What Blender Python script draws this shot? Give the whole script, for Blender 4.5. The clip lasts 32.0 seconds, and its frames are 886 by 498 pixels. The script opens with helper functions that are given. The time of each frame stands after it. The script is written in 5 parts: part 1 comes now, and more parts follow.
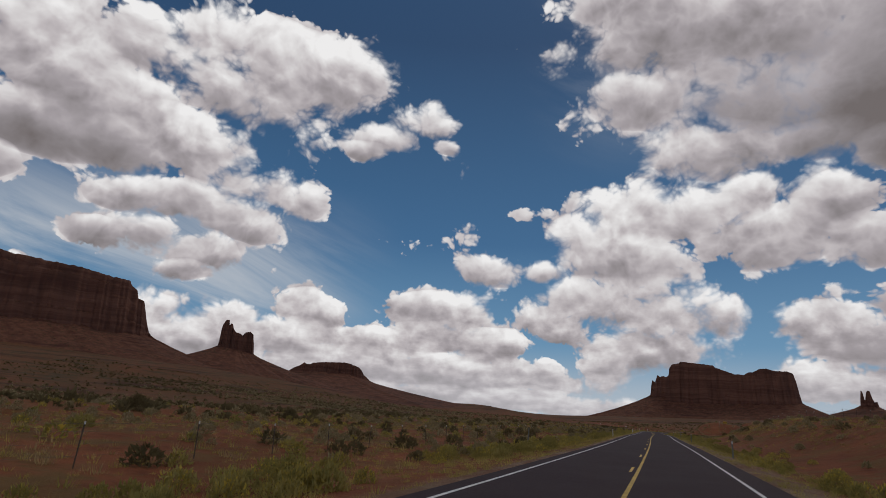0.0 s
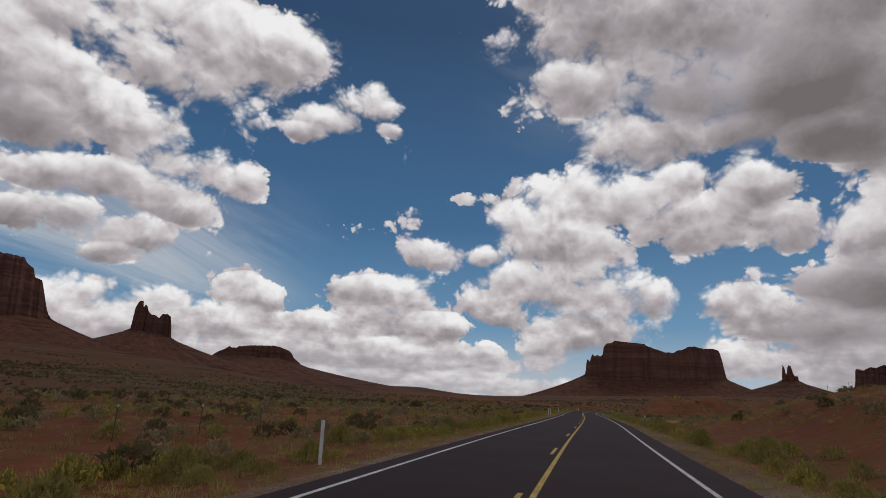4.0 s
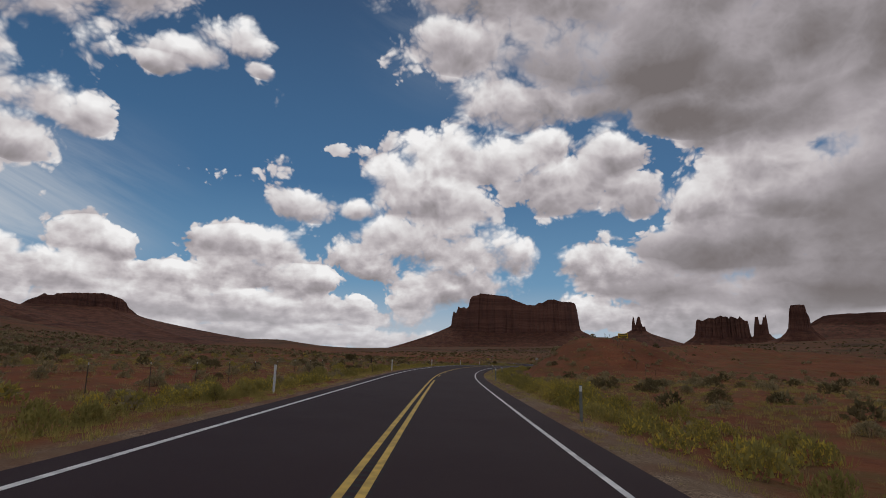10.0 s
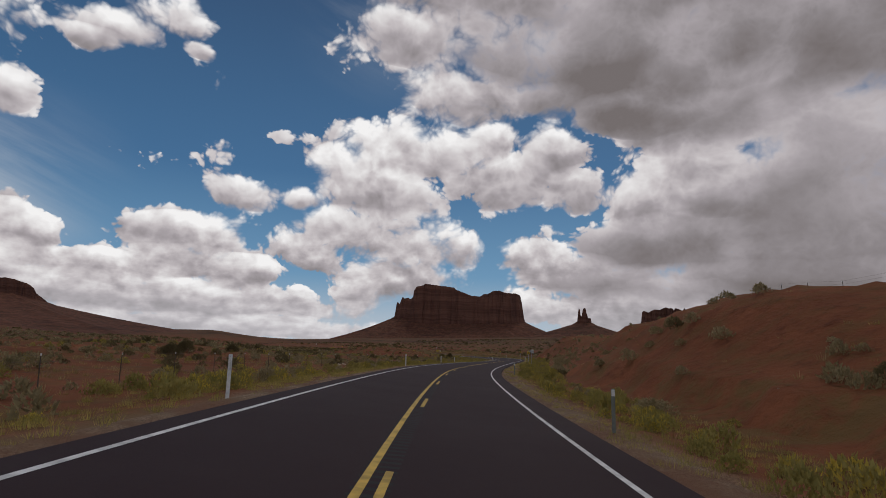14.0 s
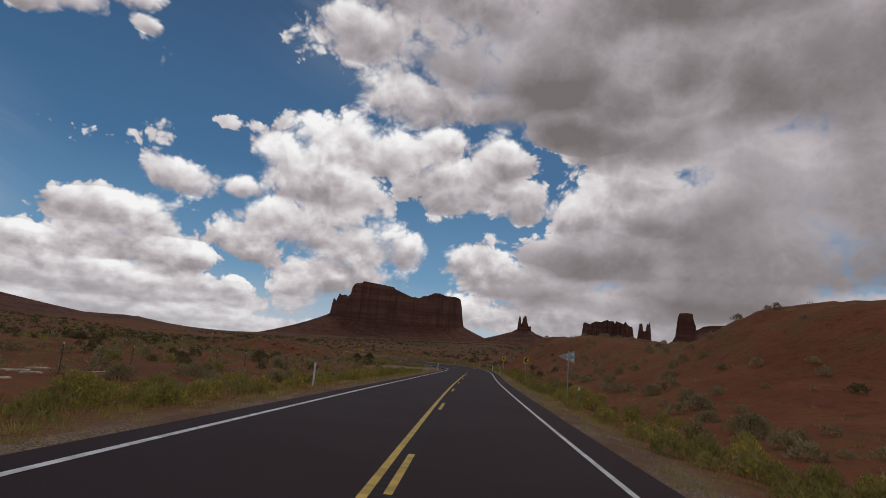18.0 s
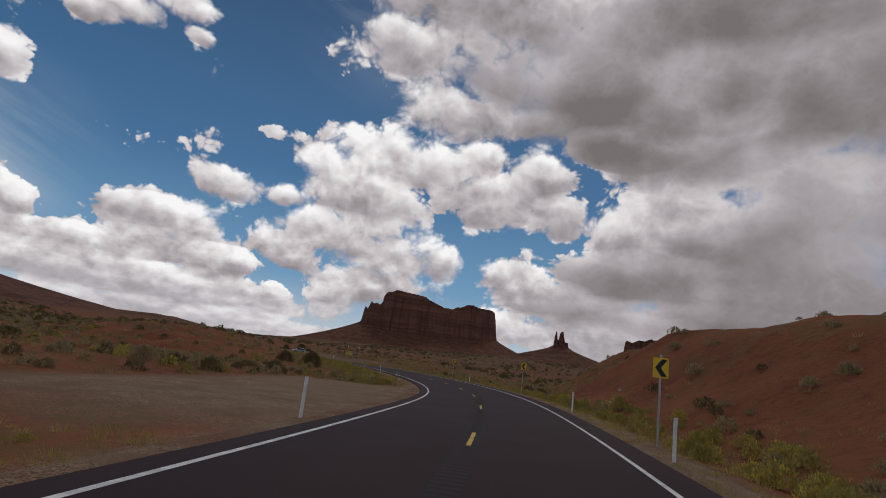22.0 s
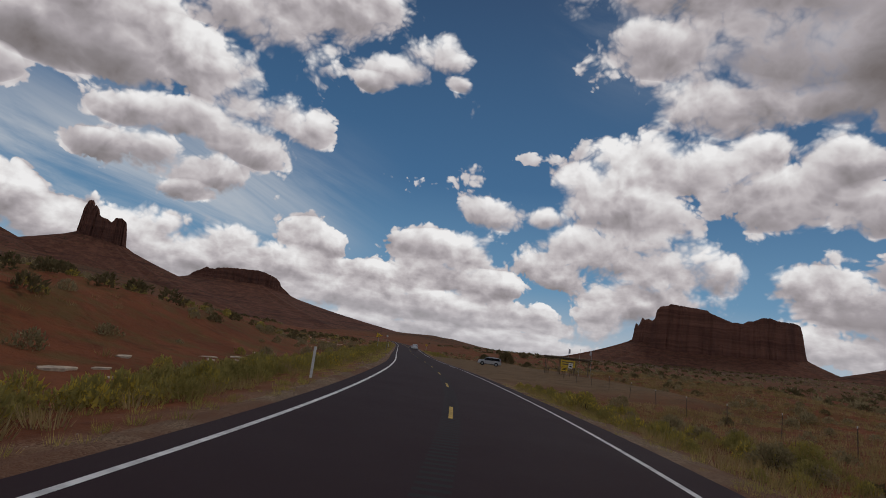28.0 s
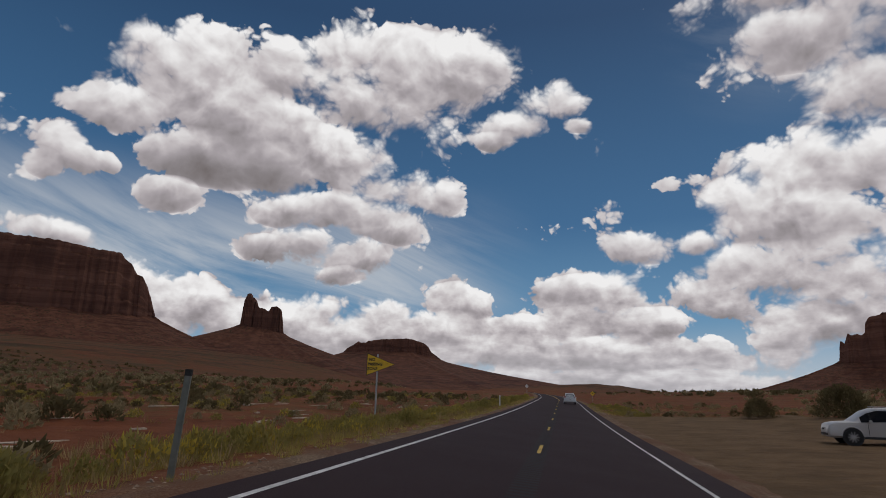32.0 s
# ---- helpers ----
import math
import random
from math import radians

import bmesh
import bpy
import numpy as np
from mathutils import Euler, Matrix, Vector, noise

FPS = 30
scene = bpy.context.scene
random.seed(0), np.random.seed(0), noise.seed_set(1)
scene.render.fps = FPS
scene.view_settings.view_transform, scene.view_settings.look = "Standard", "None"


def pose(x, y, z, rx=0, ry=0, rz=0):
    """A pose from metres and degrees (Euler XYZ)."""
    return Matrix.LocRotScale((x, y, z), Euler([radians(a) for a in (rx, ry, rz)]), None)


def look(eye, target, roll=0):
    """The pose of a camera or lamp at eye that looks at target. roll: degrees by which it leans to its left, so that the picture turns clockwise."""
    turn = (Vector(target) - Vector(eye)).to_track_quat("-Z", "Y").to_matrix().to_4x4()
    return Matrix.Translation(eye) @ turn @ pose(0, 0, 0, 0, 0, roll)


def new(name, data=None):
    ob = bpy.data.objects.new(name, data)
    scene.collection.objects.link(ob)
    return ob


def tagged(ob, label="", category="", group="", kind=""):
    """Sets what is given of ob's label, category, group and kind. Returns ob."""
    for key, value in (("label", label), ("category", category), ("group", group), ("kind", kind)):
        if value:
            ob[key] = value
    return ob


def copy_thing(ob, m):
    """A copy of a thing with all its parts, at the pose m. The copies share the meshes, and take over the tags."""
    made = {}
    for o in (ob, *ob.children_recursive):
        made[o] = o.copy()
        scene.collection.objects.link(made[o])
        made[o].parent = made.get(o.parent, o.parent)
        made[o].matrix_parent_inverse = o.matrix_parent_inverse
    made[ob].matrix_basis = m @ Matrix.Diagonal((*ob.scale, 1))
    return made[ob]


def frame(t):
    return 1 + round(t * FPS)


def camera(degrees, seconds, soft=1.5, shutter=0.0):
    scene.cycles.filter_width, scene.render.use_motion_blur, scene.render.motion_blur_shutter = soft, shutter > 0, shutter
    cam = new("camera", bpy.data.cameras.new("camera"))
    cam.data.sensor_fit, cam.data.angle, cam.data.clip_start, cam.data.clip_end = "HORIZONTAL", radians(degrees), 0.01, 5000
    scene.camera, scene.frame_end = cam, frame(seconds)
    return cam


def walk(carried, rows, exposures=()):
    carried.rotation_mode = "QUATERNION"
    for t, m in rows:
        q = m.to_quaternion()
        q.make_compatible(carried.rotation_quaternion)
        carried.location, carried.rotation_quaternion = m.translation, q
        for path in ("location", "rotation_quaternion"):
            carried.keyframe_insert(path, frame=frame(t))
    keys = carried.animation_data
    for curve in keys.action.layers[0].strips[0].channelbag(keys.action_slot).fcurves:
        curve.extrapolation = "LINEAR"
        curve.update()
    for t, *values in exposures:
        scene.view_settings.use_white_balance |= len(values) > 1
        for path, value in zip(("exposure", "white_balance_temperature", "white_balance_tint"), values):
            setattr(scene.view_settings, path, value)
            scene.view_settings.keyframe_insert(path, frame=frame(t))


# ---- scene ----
# The road: distance along it (m), heading (degrees, left is positive), height and bank.
ROAD_S = [0.0, 22.3, 44.6, 66.9, 89.1, 111.2, 133.1, 154.8, 176.4, 197.8, 219.0, 240.1, 261.0, 281.8, 302.5, 323.2, 343.9,
          364.5, 385.0, 405.2, 425.0, 444.2, 462.6, 480.5, 497.9, 515.3, 532.9, 551.2, 570.5, 590.9, 612.3, 634.6, 657.3]
ROAD_H = [-0.96, -0.29, -0.05, 0.30, 0.44, -0.05, -0.49, 0.13, 0.29, 1.17, 1.05, 0.77, 0.22, -1.86, -4.05, -5.74, -7.42, -10.78, -12.93, -13.55, -14.05, -14.54, -14.83, -13.06, -9.63, -3.77, 2.24, 7.54, 13.65, 18.93, 22.26, 23.74, 23.55]
ROAD_Z = [(-400, 1.78), (-80, 2.43), (0, 2.18), (67, 2.06), (133, 2.00), (240, 1.49), (344, 0.93), (405, 0.33), (444, -0.07), (480, -0.29), (515, -0.55), (551, -0.64), (590, -0.60), (634, -0.51), (700, -0.37), (780, 0.86), (870, 2.74), (960, 3.71), (1200, 1.31)]
ROAD_BANK = [(-400, -1.01), (180, -1.41), (219, -2.31), (250, -2.57), (282, -3.60), (344, -3.82), (385, -2.65), (425, -1.05), (455, -0.44), (480, 0.98), (500, 2.68), (530, 3.42), (552, 2.53), (575, 1.24), (600, -2.70), (630, -3.67), (1200, -2.60)]
LANE = 3.55  # centre line to edge line
CAM_OFF = 1.0


def glide(xk, yk, x):
    """Smooth interpolation through knots."""
    xk, yk, x = np.asarray(xk, float), np.asarray(yk, float), np.asarray(x, float)
    m = np.gradient(yk, xk)
    i = np.clip(np.searchsorted(xk, x) - 1, 0, len(xk) - 2)
    h = xk[i + 1] - xk[i]
    u = np.clip((x - xk[i]) / h, 0, 1)
    return ((2 * u**3 - 3 * u**2 + 1) * yk[i] + (u**3 - 2 * u**2 + u) * h * m[i]
            + (-2 * u**3 + 3 * u**2) * yk[i + 1] + (u**3 - u**2) * h * m[i + 1])


def camera_rows():
    rows = [
    (0.0, 0.15, -0.02, 3.82, 19.85, 16.26, -3.21),
    (0.5, 0.27, 11.14, 3.79, 19.27, 16.11, -2.81),
    (1.0, 0.34, 22.29, 3.77, 18.65, 15.95, -2.46),
    (1.5, 0.35, 33.45, 3.75, 18.39, 15.82, -2.18),
    (2.0, 0.35, 44.60, 3.73, 18.37, 16.00, -2.01),
    (2.5, 0.36, 55.75, 3.71, 17.87, 16.17, -1.93),
    (3.0, 0.33, 66.90, 3.69, 17.00, 16.13, -1.93),
    (3.5, 0.27, 78.01, 3.68, 15.59, 15.56, -1.94),
    (5.5, 0.16, 122.14, 3.64, 10.01, 13.88, -1.78),
    (6.0, 0.25, 133.09, 3.62, 8.40, 14.93, -1.72),
    (6.5, 0.26, 143.94, 3.58, 6.67, 14.46, -1.71),
    (7.0, 0.20, 154.80, 3.54, 5.22, 13.76, -1.74),
    (7.5, 0.10, 165.60, 3.50, 3.99, 13.14, -1.82),
    (8.0, -0.00, 176.40, 3.44, 3.48, 12.69, -1.79),
    (8.5, -0.04, 187.11, 3.38, 2.94, 12.13, -1.73),
    (9.0, -0.18, 197.81, 3.32, 2.28, 11.57, -1.61),
    (9.5, -0.35, 208.41, 3.26, 1.67, 11.07, -1.43),
    (10.0, -0.50, 219.01, 3.19, 1.21, 10.65, -1.24),
    (10.5, -0.73, 229.56, 3.13, 0.26, 10.30, -1.12),
    (11.0, -0.92, 240.10, 3.08, -0.57, 9.97, -1.09),
    (11.5, -1.09, 250.55, 3.03, -1.27, 9.81, -1.03),
    (12.0, -1.21, 260.99, 2.98, -1.95, 9.73, -1.00),
    (12.5, -1.20, 271.38, 2.93, -2.67, 9.77, -1.02),
    (13.0, -1.00, 281.76, 2.88, -3.26, 9.79, -0.83),
    (13.5, -0.59, 292.08, 2.83, -3.86, 9.87, -1.04),
    (14.0, 0.01, 302.40, 2.78, -4.45, 9.96, -1.29),
    (14.5, 0.92, 312.70, 2.71, -5.60, 9.86, -1.56),
    (16.5, 5.90, 353.66, 2.41, -9.55, 9.68, -2.48),
    (17.0, 7.62, 363.79, 2.32, -10.17, 9.84, -2.88),
    (17.5, 9.59, 373.82, 2.22, -10.69, 10.11, -3.64),
    (18.0, 11.76, 383.83, 2.13, -10.82, 10.53, -4.44),
    (18.5, 14.11, 393.64, 2.03, -10.37, 10.53, -4.46),
    (19.0, 16.51, 403.45, 1.93, -9.89, 10.43, -4.81),
    (19.5, 18.90, 413.05, 1.83, -9.32, 10.01, -5.07),
    (20.0, 21.33, 422.64, 1.73, -9.13, 9.44, -5.32),
    (20.5, 23.55, 431.98, 1.64, -8.87, 9.15, -5.72),
    (21.0, 25.81, 441.31, 1.55, -8.53, 9.42, -6.07),
    (21.5, 28.02, 450.23, 1.49, -8.25, 10.39, -6.62),
    (22.0, 30.25, 459.16, 1.44, -7.61, 11.53, -7.05),
    (22.5, 32.46, 467.84, 1.40, -6.83, 12.06, -7.40),
    (23.0, 34.53, 476.56, 1.34, -5.66, 11.80, -7.80),
    (23.5, 36.35, 485.08, 1.28, -4.00, 11.32, -8.26),
    (24.0, 37.92, 493.65, 1.22, -1.94, 10.90, -8.62),
    (24.5, 39.13, 502.29, 1.15, 0.41, 10.52, -8.71),
    (25.0, 39.90, 510.97, 1.10, 2.91, 10.41, -8.68),
    (25.5, 40.20, 519.78, 1.06, 5.45, 10.18, -8.52),
    (27.5, 36.98, 556.39, 1.00, 16.73, 9.93, -7.68),
    (28.0, 34.95, 565.84, 1.01, 19.13, 10.19, -7.29),
    (28.5, 32.52, 575.77, 1.02, 21.67, 10.53, -6.97),
    (29.0, 29.63, 585.58, 1.02, 24.44, 11.02, -6.08),
    (29.5, 26.20, 595.75, 1.00, 27.05, 11.50, -5.27),
    (30.0, 22.47, 605.82, 1.00, 29.15, 11.98, -4.42),
    (30.5, 17.98, 616.05, 1.03, 31.06, 12.51, -3.23),
    (31.0, 13.37, 626.21, 1.06, 32.71, 13.17, -2.23),
    (31.5, 8.63, 636.52, 1.08, 34.06, 13.87, -1.55),
    (32.0, 3.91, 646.84, 1.09, 35.06, 14.56, -1.12)]
    return [(t, pose(x, y, z, 90 + pitch, roll, yaw)) for t, x, y, z, yaw, pitch, roll in rows]


cam = camera(76.0, 32.0, soft=0.9)
walk(cam, camera_rows(), [(0.0, -0.12), (6.0, -0.1), (11.0, -0.05), (17.0, -0.03), (22.0, 0.02), (25.0, -0.07), (28.0, -0.13), (32.0, -0.1)])

# ---- world: broken cumulus over blue, and a veiled sun ----
SUN_AZ, SUN_EL = 25.0, 58.0


class Nodes:
    """Short hand for building node trees."""

    def __init__(self, tree):
        self.t = tree

    def n(self, kind, **props):
        node = self.t.nodes.new(kind)
        for key, value in props.items():
            setattr(node, key, value)
        return node

    def put(self, socket, value):
        if hasattr(value, "is_linked"):
            self.t.links.new(value, socket)
        elif isinstance(value, (tuple, list)) and len(value) == 3 and socket.type == "RGBA":
            socket.default_value = (*value, 1)
        else:
            socket.default_value = value

    def m(self, op, a, b=0.0, c=0.0, clamp=False):
        node = self.n("ShaderNodeMath", operation=op, use_clamp=clamp)
        for s, v in zip(node.inputs, (a, b, c)):
            self.put(s, v)
        return node.outputs[0]

    def v(self, op, a, b=(0, 0, 0), c=(0, 0, 0)):
        node = self.n("ShaderNodeVectorMath", operation=op)
        for s, val in zip(node.inputs, (a, b, c)):
            self.put(s, val)
        return node.outputs["Value"] if op in ("LENGTH", "DOT_PRODUCT", "DISTANCE") else node.outputs[0]

    def xyz(self, x, y, z=0.0):
        node = self.n("ShaderNodeCombineXYZ")
        for s, v in zip(node.inputs, (x, y, z)):
            self.put(s, v)
        return node.outputs[0]

    def split(self, v):
        node = self.n("ShaderNodeSeparateXYZ")
        self.put(node.inputs[0], v)
        return node.outputs

    def step(self, x, lo, hi, a=0.0, b=1.0):
        node = self.n("ShaderNodeMapRange", interpolation_type="SMOOTHSTEP")
        for s, v in zip(node.inputs, (x, lo, hi, a, b)):
            self.put(s, v)
        return node.outputs[0]

    def mix(self, f, a, b, mode="MIX"):
        node = self.n("ShaderNodeMix", data_type="RGBA", blend_type=mode)
        self.put(node.inputs[0], f)
        self.put(node.inputs[6], a)
        self.put(node.inputs[7], b)
        return node.outputs[2]

    def noise(self, vec, scale, detail=6.0, rough=0.55, dims="3D", dist=0.0):
        node = self.n("ShaderNodeTexNoise", noise_dimensions=dims)
        self.put(node.inputs["Vector"], vec)
        self.put(node.inputs["Scale"], scale)
        self.put(node.inputs["Detail"], detail)
        self.put(node.inputs["Roughness"], rough)
        self.put(node.inputs["Distortion"], dist)
        return node.outputs["Fac"]

    def voro(self, vec, scale, feature="F1", rand=1.0, out="Distance", smooth=None):
        node = self.n("ShaderNodeTexVoronoi", feature=feature)
        self.put(node.inputs["Vector"], vec)
        self.put(node.inputs["Scale"], scale)
        self.put(node.inputs["Randomness"], rand)
        if smooth is not None:
            self.put(node.inputs["Smoothness"], smooth)
        return node.outputs[out]

    def ramp(self, x, stops):
        node = self.n("ShaderNodeValToRGB")
        self.put(node.inputs[0], x)
        el = node.color_ramp.elements
        while len(el) < len(stops):
            el.new(0.5)
        for e, (p, c) in zip(el, stops):
            e.position, e.color = p, (*c, 1)
        return node.outputs[0]


# Cloud masses by azimuth and elevation (degrees), half width, half height and how dark their base is.
CLOUDS_LEFT = [(-64.8, 29.1, 3.9, 2.7, 0.05), (-60.0, 30.9, 4.6, 2.7, 0.04), (-60.4, 27.1, 6.0, 3.3, 0.14), (-67.8, 24.1, 4.4, 2.2, 0.08), (-52.7, 30.6, 6.2, 3.4, 0.08), (-45.8, 33.2, 6.7, 3.4, 0.03), (-39.5, 32.4, 6.9, 3.5, 0.05), (-33.7, 31.7, 5.4, 3.8, 0.08), (-42.9, 28.7, 7.3, 3.1, 0.12), (-55.3, 25.2, 7.4, 3.0, 0.30), (-59.5, 21.3, 5.9, 2.7, 0.55), (-53.2, 21.7, 4.8, 2.3, 0.60), (-62.8, 17.5, 2.9, 1.6, 0.35), (-47.2, 23.9, 5.2, 2.1, 0.20), (-45.3, 22.2, 4.6, 3.0, 0.12), (-42.2, 20.6, 4.1, 2.3, 0.08), (-37.4, 20.5, 3.6, 1.9, 0.02), (-36.0, 19.8, 2.3, 2.0, 0.02), (-46.6, 17.9, 6.8, 1.9, 0.30), (-41.9, 16.7, 4.6, 1.9, 0.20), (-51.1, 17.4, 3.2, 1.6, 0.35), (-49.0, 14.1, 3.8, 1.9, 0.28), (-45.1, 13.2, 3.4, 2.0, 0.25), (-52.8, 13.6, 2.6, 1.4, 0.28), (-44.0, 13.7, 1.8, 1.5, 0.10), (-46.0, 11.3, 2.8, 0.9, 0.35), (-23.9, 28.6, 4.2, 1.8, 0.05), (-27.9, 26.8, 4.3, 1.6, 0.18), (-30.3, 25.4, 2.5, 1.0, 0.18), (-20.6, 26.3, 1.7, 0.8, 0.18), (-71.4, 19.5, 2.1, 1.9, 0.05), (-72.6, 17.8, 1.5, 1.3, 0.18), (-67.7, 19.1, 1.4, 0.9, 0.22), (-69.6, 18.8, 1.7, 1.4, 0.12)]
CLOUDS_SMALL = [(-21.2, 24.6, 2.1, 0.8, 0.25), (-18.7, 17.5, 1.2, 0.7, 0.40), (-13.1, 27.1, 0.6, 0.6, 0.20), (-28.4, 21.9, 1.3, 0.6, 0.25), (-22.7, 16.1, 1.7, 0.5, 0.30), (-23.6, 22.8, 0.8, 0.3, 0.30), (-7.6, 28.3, 1.8, 0.7, 0.25), (-32.0, 22.2, 0.6, 0.3, 0.30), (-8.6, 25.9, 0.7, 0.3, 0.30), (-38.7, 12.7, 0.8, 0.3, 0.30), (-9.7, 29.1, 0.7, 0.5, 0.25), (-36.4, 24.6, 1.8, 0.9, 0.35), (-26.8, 20.6, 0.8, 0.5, 0.25), (-13.9, 26.3, 0.8, 0.8, 0.20), (-23.0, 15.5, 1.5, 0.4, 0.30), (-19.8, 16.9, 1.1, 0.7, 0.40), (-15.4, 19.6, 0.7, 0.3, 0.40), (-12.6, 19.7, 1.1, 0.3, 0.40), (-17.0, 11.8, 1.3, 0.5, 0.35), (-19.2, 27.2, 0.5, 0.4, 0.30), (9.5, 10.3, 0.8, 0.6, 0.20), (-7.4, 28.0, 1.8, 0.6, 0.20), (-9.8, 28.7, 0.8, 0.4, 0.20), (18.3, 13.1, 1.1, 0.5, 0.40), (16.1, 14.3, 0.8, 0.3, 0.40)]
CLOUDS_TOWER = [(-1.7, 20.3, 4.8, 2.8, 0.00), (-5.0, 17.2, 4.7, 3.2, 0.02), (3.4, 19.1, 5.1, 2.7, 0.03), (8.5, 20.7, 2.6, 2.1, 0.07), (9.6, 16.9, 6.1, 2.9, 0.23), (15.8, 18.9, 3.9, 2.4, 0.33), (17.8, 15.6, 3.8, 2.1, 0.36), (-1.5, 14.7, 6.1, 3.2, 0.20), (-5.8, 11.3, 6.0, 2.7, 0.23), (-0.3, 10.4, 7.1, 3.2, 0.33), (5.7, 10.0, 3.3, 2.1, 0.20), (-9.0, 9.1, 3.8, 2.4, 0.16), (-15.2, 14.5, 4.1, 1.7, 0.16), (-10.9, 14.5, 2.5, 1.2, 0.13), (-1.3, 7.2, 6.5, 2.4, 0.33)]
CLOUDS_BANK = [(-54.1, 6.4, 4.2, 2.3, 0.20), (-49.3, 7.0, 4.8, 2.4, 0.20), (-44.4, 5.1, 6.4, 2.1, 0.25), (-59.1, 7.9, 3.7, 2.3, 0.12), (-40.8, 7.3, 3.2, 2.1, 0.15), (-63.7, 9.4, 2.8, 2.3, 0.10), (-32.4, 9.0, 2.5, 2.2, 0.10), (-34.6, 6.5, 3.9, 1.9, 0.20), (-21.8, 9.8, 5.3, 2.0, 0.20), (-18.1, 9.6, 2.4, 2.3, 0.05), (-20.5, 7.6, 5.2, 1.5, 0.25), (-27.1, 6.3, 6.6, 1.5, 0.25), (-14.7, 6.6, 4.2, 1.8, 0.10), (-22.4, 4.1, 13.1, 2.0, 0.20), (-10.9, 3.7, 8.0, 1.8, 0.20), (-4.5, 5.2, 3.2, 1.9, 0.10), (-8.7, 1.6, 10.7, 1.1, 0.20), (-22.2, 1.8, 10.4, 1.0, 0.25), (-34.3, 9.6, 3.3, 1.9, 0.10), (-36.4, 6.4, 6.5, 2.1, 0.20), (-28.9, 4.2, 10.6, 2.1, 0.20), (-70.3, 12.6, 3.0, 1.2, 0.20), (-60.8, 6.7, 3.6, 2.3, 0.20)]
CLOUDS_RIGHT = [(48.9, 5.3, 6.6, 2.9, 0.69), (27.1, 4.9, 7.8, 2.0, 0.49), (23.6, 3.8, 7.6, 2.0, 0.49), (13.8, 8.9, 3.8, 2.1, 0.25), (16.5, 7.2, 5.3, 2.4, 0.50), (18.0, 4.0, 6.3, 2.1, 0.15), (12.7, 4.1, 3.7, 1.9, 0.15), (28.8, 17.0, 6.3, 3.6, 0.30), (25.6, 10.0, 9.3, 3.1, 0.89), (35.7, 7.4, 8.8, 3.0, 0.89), (31.1, 13.8, 3.1, 1.3, 0.92), (21.8, 6.0, 7.8, 2.1, 0.92), (41.0, 10.8, 7.2, 3.9, 0.64), (35.5, 3.4, 9.7, 1.5, 0.59), (39.7, 17.0, 9.1, 5.9, 0.50), (34.6, 6.5, 12.4, 2.0, 0.64), (37.8, 13.6, 11.2, 8.3, 0.74), (48.4, 17.0, 9.7, 10.5, 0.80), (47.2, 27.8, 11.4, 6.6, 0.90), (44.5, 36.5, 14.2, 5.6, 0.80)]
CLOUDS_DECK = [(33.0, 34.8, 13.7, 5.3, 0.80), (28.1, 25.8, 4.5, 3.0, 0.90), (7.6, 31.0, 6.1, 3.1, 0.50), (43.1, 32.9, 9.7, 5.6, 0.85), (27.4, 24.3, 5.5, 3.0, 0.90), (14.3, 24.7, 4.6, 1.6, 0.60), (34.8, 21.9, 7.8, 4.4, 0.75), (28.7, 21.1, 6.4, 3.0, 0.60), (31.3, 15.8, 7.7, 4.0, 0.35), (24.8, 14.7, 4.8, 3.1, 0.30), (9.6, 34.7, 9.9, 4.5, 0.65), (4.4, 36.1, 7.9, 3.5, 0.55), (0.5, 39.5, 7.6, 3.0, 0.40), (20.3, 29.9, 9.5, 5.3, 0.90), (1.4, 30.1, 6.6, 2.8, 0.40), (9.8, 28.5, 8.8, 3.6, 0.70), (20.3, 27.0, 10.2, 4.6, 1.00), (23.8, 22.6, 6.1, 2.3, 1.00), (32.4, 27.8, 8.7, 3.9, 0.95), (3.9, 26.0, 4.1, 2.6, 0.25), (42.5, 26.1, 8.1, 5.6, 1.00), (39.4, 17.8, 8.4, 5.3, 0.85), (7.4, 24.9, 6.4, 2.4, 0.35), (45.6, 26.4, 7.7, 7.5, 0.90), (10.1, 35.7, 15.4, 4.5, 0.30)]


